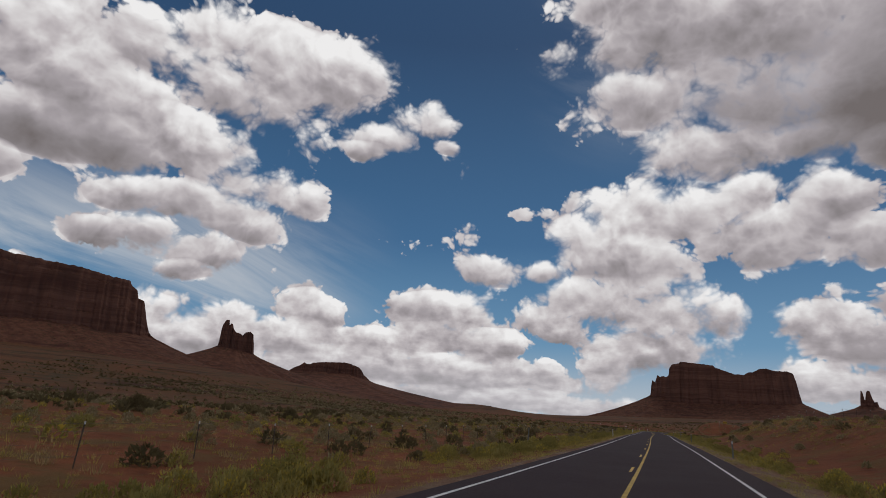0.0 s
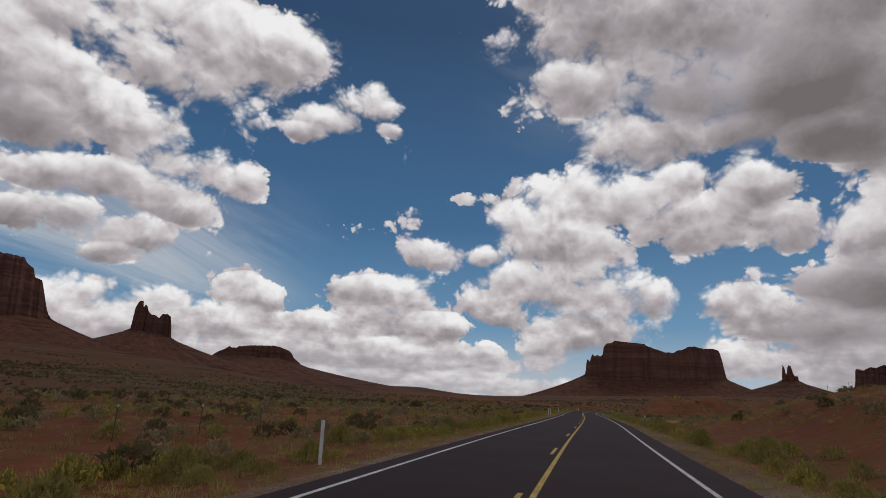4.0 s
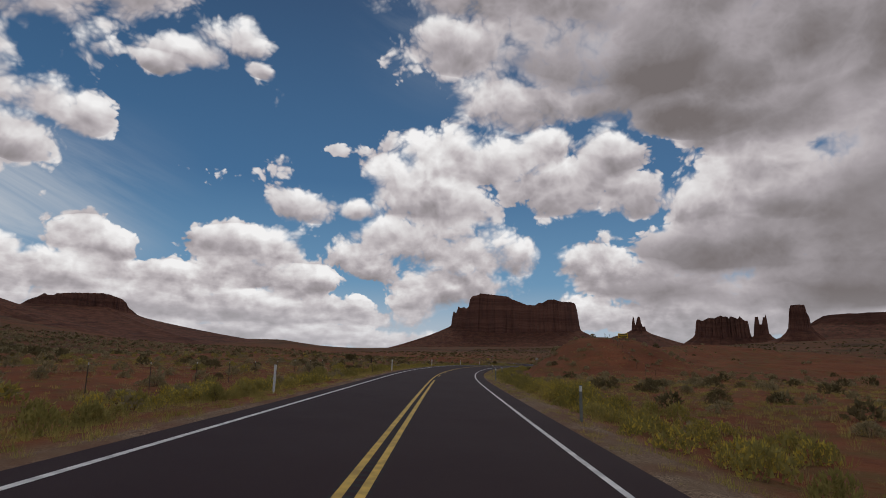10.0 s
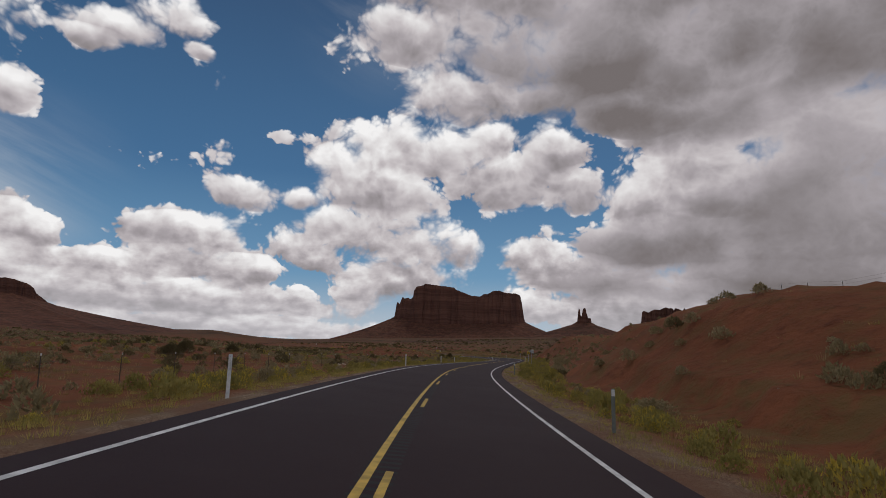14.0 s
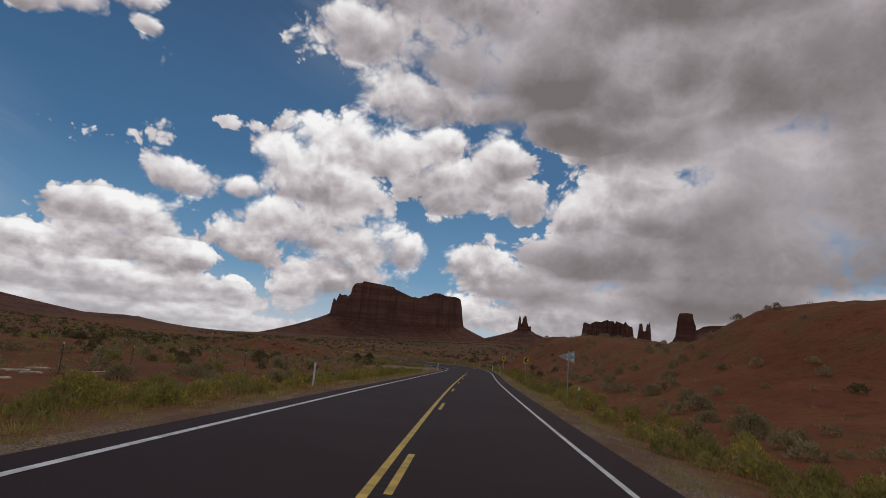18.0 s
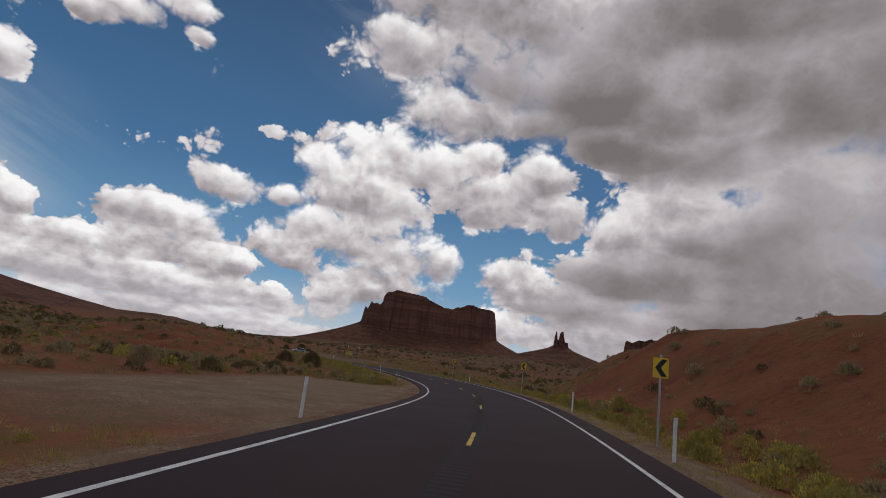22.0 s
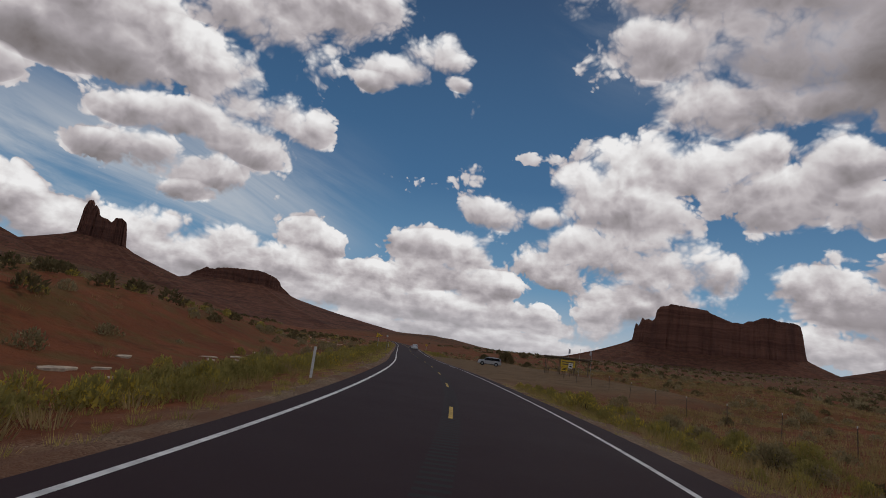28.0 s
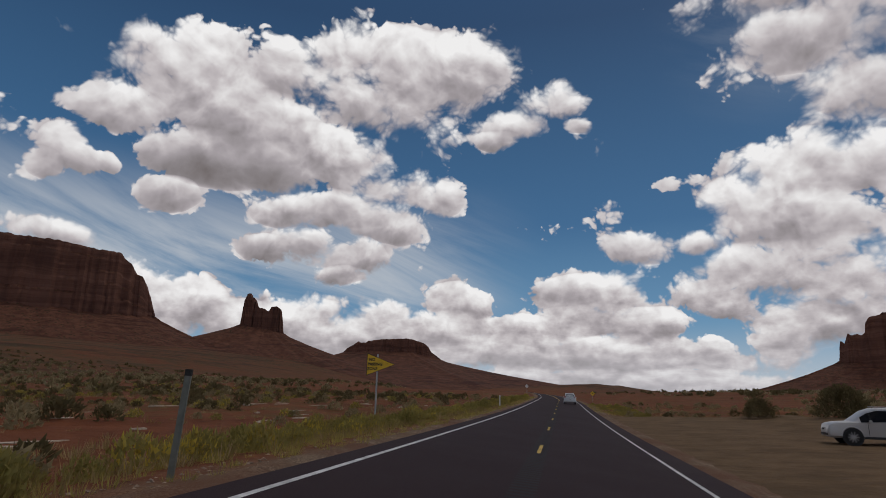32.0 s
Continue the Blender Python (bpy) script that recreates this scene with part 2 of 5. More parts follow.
def cloud_relief():
    """Heaped, cauliflower-like relief over directions: rounded knobs on knobs, and a little fraying."""
    g = bpy.data.node_groups.new("cloud_relief", "ShaderNodeTree")
    g.interface.new_socket("Direction", in_out="INPUT", socket_type="NodeSocketVector")
    for label in ("Edge", "Heap"):
        g.interface.new_socket(label, in_out="OUTPUT", socket_type="NodeSocketFloat")
    k = Nodes(g)
    d = k.n("NodeGroupInput").outputs[0]
    warp = k.n("ShaderNodeTexNoise")
    k.put(warp.inputs["Vector"], d)
    k.put(warp.inputs["Scale"], 11.0)
    k.put(warp.inputs["Detail"], 4.0)
    p = k.v("MULTIPLY_ADD", k.v("SUBTRACT", warp.outputs["Color"], (0.5, 0.5, 0.5)), (0.075, 0.075, 0.06), k.v("MULTIPLY", d, (1, 1, 1.15)))
    heap, broad = 0.0, 0.0
    for scale, amount, share in ((9.0, 1.2, 1.0), (21.0, 0.8, 0.75), (50.0, 0.5, 0.42), (115.0, 0.34, 0.16)):
        knob = k.m("SUBTRACT", 0.42, k.voro(p, scale, "SMOOTH_F1", smooth=0.36))
        heap = k.m("MULTIPLY_ADD", knob, amount, heap)
        broad = k.m("MULTIPLY_ADD", knob, share, broad)
    fray = k.m("MULTIPLY", k.m("SUBTRACT", k.noise(p, 16.0, 7, 0.62), 0.5), 1.2)
    out = k.n("NodeGroupOutput")
    k.put(out.inputs[0], k.m("ADD", k.m("MULTIPLY_ADD", heap, 1.0, 0.36), fray))
    k.put(out.inputs[1], broad)
    return g


def build_sky():
    world = bpy.data.worlds.new("sky")
    scene.world = world
    world.use_nodes = True
    t = world.node_tree
    t.nodes.clear()
    k = Nodes(t)
    d = k.n("ShaderNodeTexCoord").outputs["Generated"]
    x, y, z = k.split(d)
    el = k.m("MULTIPLY", k.m("ARCSINE", z), 57.2958)
    az = k.m("MULTIPLY", k.m("ARCTAN2", x, y), 57.2958)
    soft = k.n("ShaderNodeTexNoise")
    k.put(soft.inputs["Vector"], d)
    k.put(soft.inputs["Scale"], 6.0)
    k.put(soft.inputs["Detail"], 4.0)
    p = k.v("MULTIPLY_ADD", k.v("SUBTRACT", soft.outputs["Color"], (0.5, 0.5, 0.5)), (4.0, 3.0, 0), k.xyz(az, el))
    # each mass waits for the one before it, which keeps few values alive at a time
    best, dark, sums, turn = -1.0, 0.03, (0.0, 0.0, 0.12), p
    for ca, ce, rx, ry, dk in [(a, b, c * 2.3, d2 * 2.1, -e) for a, b, c, d2, e in CLOUDS_SMALL] + CLOUDS_LEFT + CLOUDS_TOWER + CLOUDS_BANK + CLOUDS_RIGHT + CLOUDS_DECK:
        q = k.v("MULTIPLY_ADD", turn, (1 / rx, 1 / ry, 0), (-ca / rx, -ce / ry, 1.0))
        steep, top = (-2.2, 3.26) if dk >= 0 else (-0.85, 0.55)
        r = k.m("MULTIPLY_ADD", k.v("LENGTH", q), steep, top)
        dk = abs(dk)
        w = k.m("MAXIMUM", r, 0.0)
        best = k.m("SMOOTH_MAX", best, r, 0.12)
        dark = k.m("MULTIPLY_ADD", w, dk, dark)
        sums = k.v("MULTIPLY_ADD", q, w, sums)
        turn = k.v("MULTIPLY_ADD", k.v("ADD", sums, k.m("ADD", best, dark)), (1e-9, 1e-9, 0.0), p)
    _, upper, weight = k.split(sums)
    dark = k.m("DIVIDE", dark, weight)
    dark = k.m("MULTIPLY_ADD", k.step(dark, 0.42, 0.72), 0.10, dark)
    upper = k.m("DIVIDE", upper, weight)
    # away from the seen part of the sky: loose cumulus
    loose = k.m("SUBTRACT", k.m("MULTIPLY", k.noise(d, 2.6, 5), 2.0), 0.95)
    away = k.m("MAXIMUM", k.m("MAXIMUM", k.step(az, 72, 95), k.step(az, -64, -90)), k.step(el, 46, 58))
    best = k.m("MULTIPLY_ADD", away, k.m("SUBTRACT", loose, best), best)
    dark = k.m("MULTIPLY_ADD", away, k.m("SUBTRACT", 0.35, dark), dark)
    upper = k.m("MULTIPLY", upper, k.m("SUBTRACT", 1.0, away))

    relief = cloud_relief()

    def lump(v):
        node = k.n("ShaderNodeGroup", node_tree=relief)
        k.put(node.inputs[0], v)
        return node.outputs
    edge, heap = lump(d)
    _, above = lump(k.v("ADD", d, (0.006, 0.0, 0.022)))
    # the deep even deck keeps fewer holes than the heaped clouds
    rough = k.m("MULTIPLY_ADD", k.step(dark, 0.4, 0.8), -0.45, 1.0)
    dens = k.m("MULTIPLY_ADD", edge, rough, best)
    fuzz = k.noise(d, 5.0, 2.0)
    alpha = k.step(dens, -0.02, k.m("MULTIPLY_ADD", k.step(fuzz, 0.40, 0.68), 0.75, 0.20))
    # rows of far cumulus: bright heads over flat grey feet
    low = k.step(el, 17, 8)
    row = k.m("MULTIPLY", k.m("LOGARITHM", k.m("ADD", k.m("MAXIMUM", el, 0.0), 4.0), 2.7183), 5.2)

    def tier(up):
        return k.noise(k.xyz(k.m("MULTIPLY", az, 0.30), k.m("ADD", row, up), 3.0), 1.0, 5, 0.55)
    tiers = k.m("MULTIPLY", k.m("SUBTRACT", tier(0.0), tier(0.34)), 0.95)
    calm = k.m("MULTIPLY_ADD", k.step(dark, 0.35, 0.8), -0.78, 1.0)
    swell = k.m("MULTIPLY", k.m("SUBTRACT", k.noise(d, 5.0, 2.5, 0.5), 0.5), k.m("MULTIPLY_ADD", k.step(dark, 0.3, 0.7), 0.55, 0.30))
    lit = k.m("MULTIPLY", k.m("SUBTRACT", heap, above), 0.52)
    lit = k.m("MULTIPLY", k.m("ADD", lit, k.m("MULTIPLY", tiers, low)), calm)
    thick = k.step(dens, 0.1, 1.6)
    tone = k.m("ADD", k.m("MULTIPLY_ADD", upper, 0.60, 0.95), k.m("ADD", lit, swell))
    tone = k.m("SUBTRACT", tone, k.m("MULTIPLY", dark, k.m("MULTIPLY_ADD", thick, 0.44, 0.42)))
    tone = k.m("SUBTRACT", tone, k.m("MULTIPLY", thick, 0.06))
    cloud = k.ramp(k.m("MULTIPLY", tone, 0.8), [(0.0, (0.178, 0.156, 0.156)), (0.22, (0.262, 0.238, 0.248)), (0.45, (0.392, 0.358, 0.378)), (0.64, (0.565, 0.525, 0.54)), (0.80, (0.73, 0.705, 0.71)), (1.0, (0.92, 0.91, 0.91))])
    blue = k.ramp(k.m("DIVIDE", el, 60.0), [(0.0, (0.40, 0.53, 0.64)), (0.12, (0.135, 0.30, 0.49)), (0.28, (0.048, 0.148, 0.305)), (0.6, (0.022, 0.064, 0.148)), (1.0, (0.018, 0.07, 0.17))])
    sky = k.n("ShaderNodeTexSky", sky_type="NISHITA", sun_disc=False, sun_elevation=radians(SUN_EL), sun_rotation=radians(SUN_AZ))
    blue = k.mix(0.85, k.mix(1.0, sky.outputs[0], (0.05, 0.05, 0.05), "MULTIPLY"), blue)
    # thin high veils
    q = k.xyz(k.m("MULTIPLY_ADD", el, 1.2, az), k.m("MULTIPLY_ADD", az, 0.22, el))
    streak = k.noise(k.v("MULTIPLY", q, (0.045, 0.13, 0)), 1.0, 8, 0.62, dist=0.6)
    left = k.m("MULTIPLY", k.step(az, -24, -42), k.m("MULTIPLY", k.step(el, 5, 10), k.step(el, 22, 12)))
    top = k.m("MULTIPLY", k.step(k.m("ABSOLUTE", k.m("SUBTRACT", az, 4.0)), 18, 4), k.step(el, 22, 34))
    veil = k.m("ADD", k.m("MULTIPLY", left, k.step(streak, 0.33, 0.68)), k.m("MULTIPLY", top, k.m("MULTIPLY", k.step(streak, 0.42, 0.75), 0.30)))
    blue = k.mix(k.m("MULTIPLY", veil, 0.8, clamp=True), blue, (0.58, 0.60, 0.63))
    col = k.mix(alpha, blue, cloud)
    # pale air low over the land
    col = k.mix(k.m("MULTIPLY", k.step(el, 7, 0), 0.45), col, (0.60, 0.60, 0.64))
    # ground-coloured half below the horizon
    col = k.mix(k.step(el, -0.5, -2.0), col, (0.10, 0.06, 0.045))
    bg = k.n("ShaderNodeBackground")
    k.put(bg.inputs[0], col)
    k.put(bg.inputs[1], SKY)
    t.links.new(bg.outputs[0], k.n("ShaderNodeOutputWorld").inputs[0])


SKY = 1.0
build_sky()
sun = new("sun", bpy.data.lights.new("sun", "SUN"))
sun.data.energy, sun.data.angle, sun.data.color = 0.6, radians(14), (1.0, 0.95, 0.88)
sun.matrix_world = look((0, 0, 0), (-math.sin(radians(SUN_AZ)) * math.cos(radians(SUN_EL)), -math.cos(radians(SUN_AZ)) * math.cos(radians(SUN_EL)), -math.sin(radians(SUN_EL))))

# ---- materials ----


def material(name, rough=0.9, metal=0.0, spec=0.3):
    mat = bpy.data.materials.new(name)
    mat.use_nodes = True
    k = Nodes(mat.node_tree)
    b = mat.node_tree.nodes["Principled BSDF"]
    b.inputs["Roughness"].default_value, b.inputs["Metallic"].default_value = rough, metal
    b.inputs["Specular IOR Level"].default_value = spec
    return mat, k, b


def bump(k, b, height, strength, dist):
    node = k.n("ShaderNodeBump")
    node.inputs["Strength"].default_value, node.inputs["Distance"].default_value = strength, dist
    k.put(node.inputs["Height"], height)
    k.t.links.new(node.outputs[0], b.inputs["Normal"])


def plain(name, colour, rough=0.6, metal=0.0, vary=0.15, scale=8.0, spec=0.4):
    """A painted or plain surface with slight blotches and dust."""
    mat, k, b = material(name, rough, metal, spec)
    p = k.n("ShaderNodeTexCoord").outputs["Object"]
    f = k.noise(p, scale, 5)
    dark = tuple(c * (1 - vary) for c in colour)
    light = tuple(min(1, c * (1 + vary)) for c in colour)
    k.put(b.inputs["Base Color"], k.mix(k.step(f, 0.3, 0.7), dark, light))
    k.put(b.inputs["Roughness"], k.m("ADD", k.m("MULTIPLY", k.noise(p, scale * 4, 3), 0.2), rough - 0.1))
    return mat


def attribute(k, name):
    return k.n("ShaderNodeAttribute", attribute_name=name).outputs["Fac"]


def gravel_colour(k, p):
    st = k.n("ShaderNodeTexVoronoi")
    k.put(st.inputs["Vector"], p)
    k.put(st.inputs["Scale"], 34.0)
    tint = k.split(st.outputs["Color"])[0]
    c = k.mix(k.step(tint, 0.1, 0.9), (0.10, 0.067, 0.043), (0.37, 0.26, 0.165))
    c = k.mix(k.step(k.noise(p, 0.7, 5), 0.35, 0.7), c, (0.185, 0.118, 0.07))
    return c, k.m("SUBTRACT", 1.0, st.outputs["Distance"])


def soil_material():
    mat, k, b = material("red_desert_soil", 0.95, 0, 0.1)
    p = k.n("ShaderNodeNewGeometry").outputs["Position"]
    big = k.noise(p, 0.012, 5)
    mid = k.noise(p, 0.12, 6, 0.6)
    fine = k.noise(p, 2.2, 7, 0.68)
    c = k.mix(k.step(mid, 0.3, 0.72), (0.15, 0.046, 0.020), (0.24, 0.083, 0.036))
    c = k.mix(k.m("MULTIPLY", k.step(big, 0.45, 0.7), 0.5), c, (0.20, 0.075, 0.032))
    c = k.mix(k.m("MULTIPLY", k.step(fine, 0.45, 0.75), 0.5), c, (0.085, 0.025, 0.012))
    # clods, rills and paler drift
    clod = k.noise(p, 0.75, 6, 0.7)
    c = k.mix(k.m("MULTIPLY", k.step(clod, 0.5, 0.7), 0.5), c, (0.065, 0.0185, 0.0095))
    c = k.mix(k.m("MULTIPLY", k.step(clod, 0.44, 0.3), 0.45), c, (0.25, 0.088, 0.04))
    # litter and low dry growth
    litter = k.m("MULTIPLY", k.step(k.noise(p, 0.35, 7, 0.7), 0.44, 0.62), k.step(k.noise(p, 0.03, 4), 0.32, 0.55))
    c = k.mix(k.m("MULTIPLY", litter, 0.7), c, (0.125, 0.088, 0.03))
    # scrub too far off to stand singly
    spot = k.voro(p, 0.2, "SMOOTH_F1", smooth=0.15)
    spot = k.step(k.m("ADD", spot, k.m("MULTIPLY", k.noise(p, 0.9, 4), 0.35)), 0.62, 0.42)
    cover = k.step(k.noise(p, 0.008, 6, 0.6), 0.36, 0.56)
    scrub = k.mix(k.step(k.noise(p, 0.05, 3), 0.4, 0.6), (0.042, 0.036, 0.016), (0.085, 0.072, 0.028))
    far = attribute(k, "far")
    c = k.mix(k.m("MULTIPLY", k.m("MULTIPLY", spot, cover), far), c, scrub)
    # cloud shade and haze on the far land, put into the colour as dull brown
    c = k.mix(k.m("MULTIPLY", far, 0.30), c, (0.125, 0.052, 0.026))
    # olive-brown tone where the far scrub grows
    c = k.mix(k.m("MULTIPLY", k.m("MULTIPLY", cover, far), 0.4), c, (0.10, 0.062, 0.028))
    # ledges and brushy drifts on the long slopes
    px, py, pz = k.split(p)
    ledge = k.noise(k.xyz(k.m("MULTIPLY", px, 0.004), k.m("MULTIPLY", py, 0.004), k.m("MULTIPLY", k.m("MULTIPLY_ADD", big, 14.0, pz), 0.22)), 1.0, 5, 0.65)
    c = k.mix(k.m("MULTIPLY", k.m("MULTIPLY", k.step(ledge, 0.52, 0.62), far), 0.75), c, (0.055, 0.024, 0.014))
    c = k.mix(k.m("MULTIPLY", k.m("MULTIPLY", k.step(ledge, 0.44, 0.36), far), 0.5), c, (0.17, 0.075, 0.042))
    drift = k.noise(p, 0.03, 7, 0.72)
    c = k.mix(k.m("MULTIPLY", k.m("MULTIPLY", k.step(drift, 0.5, 0.62), far), 0.8), c, (0.06, 0.047, 0.022))
    sand = k.mix(k.step(k.noise(p, 0.6, 5, 0.6), 0.3, 0.7), (0.27, 0.115, 0.052), (0.40, 0.19, 0.092))
    c = k.mix(attribute(k, "sand"), c, sand)
    gc, gh = gravel_colour(k, p)
    c = k.mix(attribute(k, "gravel"), c, gc)
    dirt = k.mix(k.step(k.noise(p, 0.5, 6, 0.6), 0.3, 0.7), (0.125, 0.078, 0.040), (0.20, 0.125, 0.066))
    c = k.mix(attribute(k, "dirt"), c, dirt)
    k.put(b.inputs["Base Color"], c)
    bump(k, b, k.m("ADD", k.m("ADD", k.m("MULTIPLY_ADD", clod, 3.0, fine), k.m("MULTIPLY", k.noise(p, 14, 4), 0.3)), k.m("MULTIPLY", k.m("MULTIPLY", gh, 0.15), attribute(k, "gravel"))), 0.7, 0.12)
    return mat


def gravel_material():
    mat, k, b = material("roadside_gravel", 0.95, 0, 0.15)
    p = k.n("ShaderNodeNewGeometry").outputs["Position"]
    c, h = gravel_colour(k, p)
    k.put(b.inputs["Base Color"], k.mix(k.m("MULTIPLY", k.step(k.noise(p, 0.3, 6, 0.65), 0.4, 0.62), 0.7), c, (0.15, 0.062, 0.032)))
    bump(k, b, h, 0.8, 0.03)
    return mat


def leaf_material(name, a, b2, tip=None):
    """Foliage that varies from bush to bush and from leaf to leaf."""
    mat, k, b = material(name, 0.75, 0, 0.2)
    p = k.n("ShaderNodeNewGeometry")
    f = k.noise(p.outputs["Position"], 0.6, 2)
    c = k.mix(k.step(f, 0.3, 0.7), a, b2)
    c = k.mix(k.m("MULTIPLY", p.outputs["Random Per Island"], 0.55), c, tuple(v * 0.5 for v in a))
    if tip:
        c = k.mix(k.m("MULTIPLY", k.step(p.outputs["Random Per Island"], 0.62, 0.8), k.step(k.noise(p.outputs["Position"], 0.25, 2), 0.42, 0.6)), c, tip)
    d, tr, mx = k.n("ShaderNodeBsdfDiffuse"), k.n("ShaderNodeBsdfTranslucent"), k.n("ShaderNodeMixShader")
    k.put(d.inputs["Color"], c)
    k.put(tr.inputs["Color"], c)
    mx.inputs[0].default_value = 0.4
    k.t.links.new(d.outputs[0], mx.inputs[1])
    k.t.links.new(tr.outputs[0], mx.inputs[2])
    k.t.links.new(mx.outputs[0], k.t.nodes["Material Output"].inputs[0])
    return mat


def rock_material():
    mat, k, b = material("red_sandstone", 0.95, 0, 0.1)
    p = k.n("ShaderNodeNewGeometry").outputs["Position"]
    nz = k.split(k.n("ShaderNodeNewGeometry").outputs["Normal"])[2]
    x, y, z = k.split(p)
    warp = k.m("MULTIPLY", k.noise(p, 0.01, 4), 30.0)
    strata = k.noise(k.xyz(k.m("MULTIPLY", x, 0.0015), k.m("MULTIPLY", y, 0.0015), k.m("MULTIPLY", k.m("ADD", z, warp), 0.06)), 1.0, 6, 0.7)
    streak = k.noise(k.xyz(k.m("MULTIPLY", x, 0.018), k.m("MULTIPLY", y, 0.018), k.m("MULTIPLY", z, 0.006)), 1.0, 5, 0.55, dist=0.5)
    # cliff colours are greyed to carry the haze of distance
    c = k.mix(k.step(strata, 0.35, 0.65), (0.13, 0.060, 0.043), (0.215, 0.102, 0.070))
    c = k.mix(k.m("MULTIPLY", k.step(streak, 0.42, 0.72), 0.5), c, (0.070, 0.036, 0.028))
    talus = k.mix(k.step(k.noise(p, 0.05, 6, 0.65), 0.35, 0.68), (0.10, 0.042, 0.027), (0.17, 0.075, 0.046))
    bed = k.noise(k.xyz(k.m("MULTIPLY", x, 0.004), k.m("MULTIPLY", y, 0.004), k.m("MULTIPLY", k.m("ADD", z, warp), 0.11)), 1.0, 4, 0.6)
    talus = k.mix(k.m("MULTIPLY", k.step(bed, 0.53, 0.64), 0.6), talus, (0.052, 0.024, 0.018))
    dot = k.step(k.m("ADD", k.voro(p, 0.11, "F1"), k.m("MULTIPLY", k.noise(p, 0.4, 3), 0.3)), 0.5, 0.32)
    talus = k.mix(k.m("MULTIPLY", dot, k.step(k.noise(p, 0.006, 5), 0.4, 0.55)), talus, (0.05, 0.04, 0.02))
    c = k.mix(k.step(nz, 0.35, 0.6), c, talus)
    k.put(b.inputs["Base Color"], c)
    bump(k, b, k.m("ADD", strata, streak), 0.6, 5.0)
    return mat


def asphalt_material():
    mat, k, b = material("asphalt", 0.85, 0, 0.12)
    p = k.n("ShaderNodeNewGeometry").outputs["Position"]
    fine = k.noise(p, 45, 3, 0.7)
    big = k.noise(p, 0.35, 5, 0.6)
    c = k.mix(fine, (0.0190, 0.0090, 0.0102), (0.042, 0.0210, 0.0228))
    c = k.mix(k.m("MULTIPLY", k.step(big, 0.42, 0.7), 0.35), c, (0.030, 0.0152, 0.0172))
    k.put(b.inputs["Base Color"], c)
    k.put(b.inputs["Roughness"], k.m("ADD", k.m("MULTIPLY", big, 0.15), 0.72))
    bump(k, b, fine, 0.4, 0.008)
    return mat


SOIL, ROCK, ASPHALT, GRAVEL = soil_material(), rock_material(), asphalt_material(), gravel_material()
GROOVE = plain('milled_asphalt', (0.012, 0.011, 0.011), 0.9)
WHITE_LINE = plain("white_road_paint", (0.62, 0.60, 0.57), 0.7, vary=0.25, scale=3)
YELLOW_LINE = plain("yellow_road_paint", (0.52, 0.33, 0.05), 0.7, vary=0.3, scale=3)

SAGE = leaf_material("sagebrush_leaves", (0.33, 0.265, 0.135), (0.47, 0.38, 0.215))
RABBIT = leaf_material("rabbitbrush_leaves", (0.32, 0.275, 0.085), (0.46, 0.38, 0.13), (0.64, 0.48, 0.09))
DARKBUSH = leaf_material("dark_bush_leaves", (0.15, 0.122, 0.058), (0.23, 0.18, 0.09))
GRASS = leaf_material("dry_grass_blades", (0.33, 0.24, 0.095), (0.46, 0.335, 0.15), (0.52, 0.38, 0.20))
GREENGRASS = leaf_material("green_grass_blades", (0.35, 0.30, 0.085), (0.52, 0.42, 0.13), (0.62, 0.47, 0.15))
TWIG = plain("grey_twigs", (0.09, 0.065, 0.045), 0.9, vary=0.3)
STONE = plain("loose_stone", (0.30, 0.21, 0.145), 0.9, vary=0.3, scale=2)
PALE_SLAB = plain("pale_slabs", (0.46, 0.36, 0.26), 0.9, vary=0.25, scale=5)

# ---- the lie of the land ----
_s = np.arange(-400.0, 1200.5, 1.0)
_h = np.radians(np.where(_s < 0, ROAD_H[0], np.where(_s > 657.3, ROAD_H[-1], glide(ROAD_S, ROAD_H, np.clip(_s, 0, 657.3)))))
_h = _h + np.radians(np.clip((_s - 760) / 200, 0, 1) * 14)
_d = np.stack([-np.sin(_h), np.cos(_h)], -1)
_xy = np.cumsum(np.concatenate([[[0.0, 0.0]], (_d[1:] + _d[:-1]) / 2]), 0)
_xy = _xy - _xy[400] + np.array([-CAM_OFF, 0.0])
_z = glide([a for a, _ in ROAD_Z], [b for _, b in ROAD_Z], _s)
_bank = np.tan(np.radians(glide([a for a, _ in ROAD_BANK], [b for _, b in ROAD_BANK], _s)))
_right = np.stack([np.cos(_h), np.sin(_h)], -1)


def along(s, lat, up=0.0):
    """World places at s metres along the road, lat metres right of its centre line."""
    s, lat = np.asarray(s, float), np.asarray(lat, float)
    x, y = np.interp(s, _s, _xy[:, 0]), np.interp(s, _s, _xy[:, 1])
    rx, ry = np.interp(s, _s, _right[:, 0]), np.interp(s, _s, _right[:, 1])
    z = np.interp(s, _s, _z) + np.interp(s, _s, _bank) * np.clip(lat, -5.5, 5.5)
    return np.stack([x + rx * lat, y + ry * lat, z + up], -1)


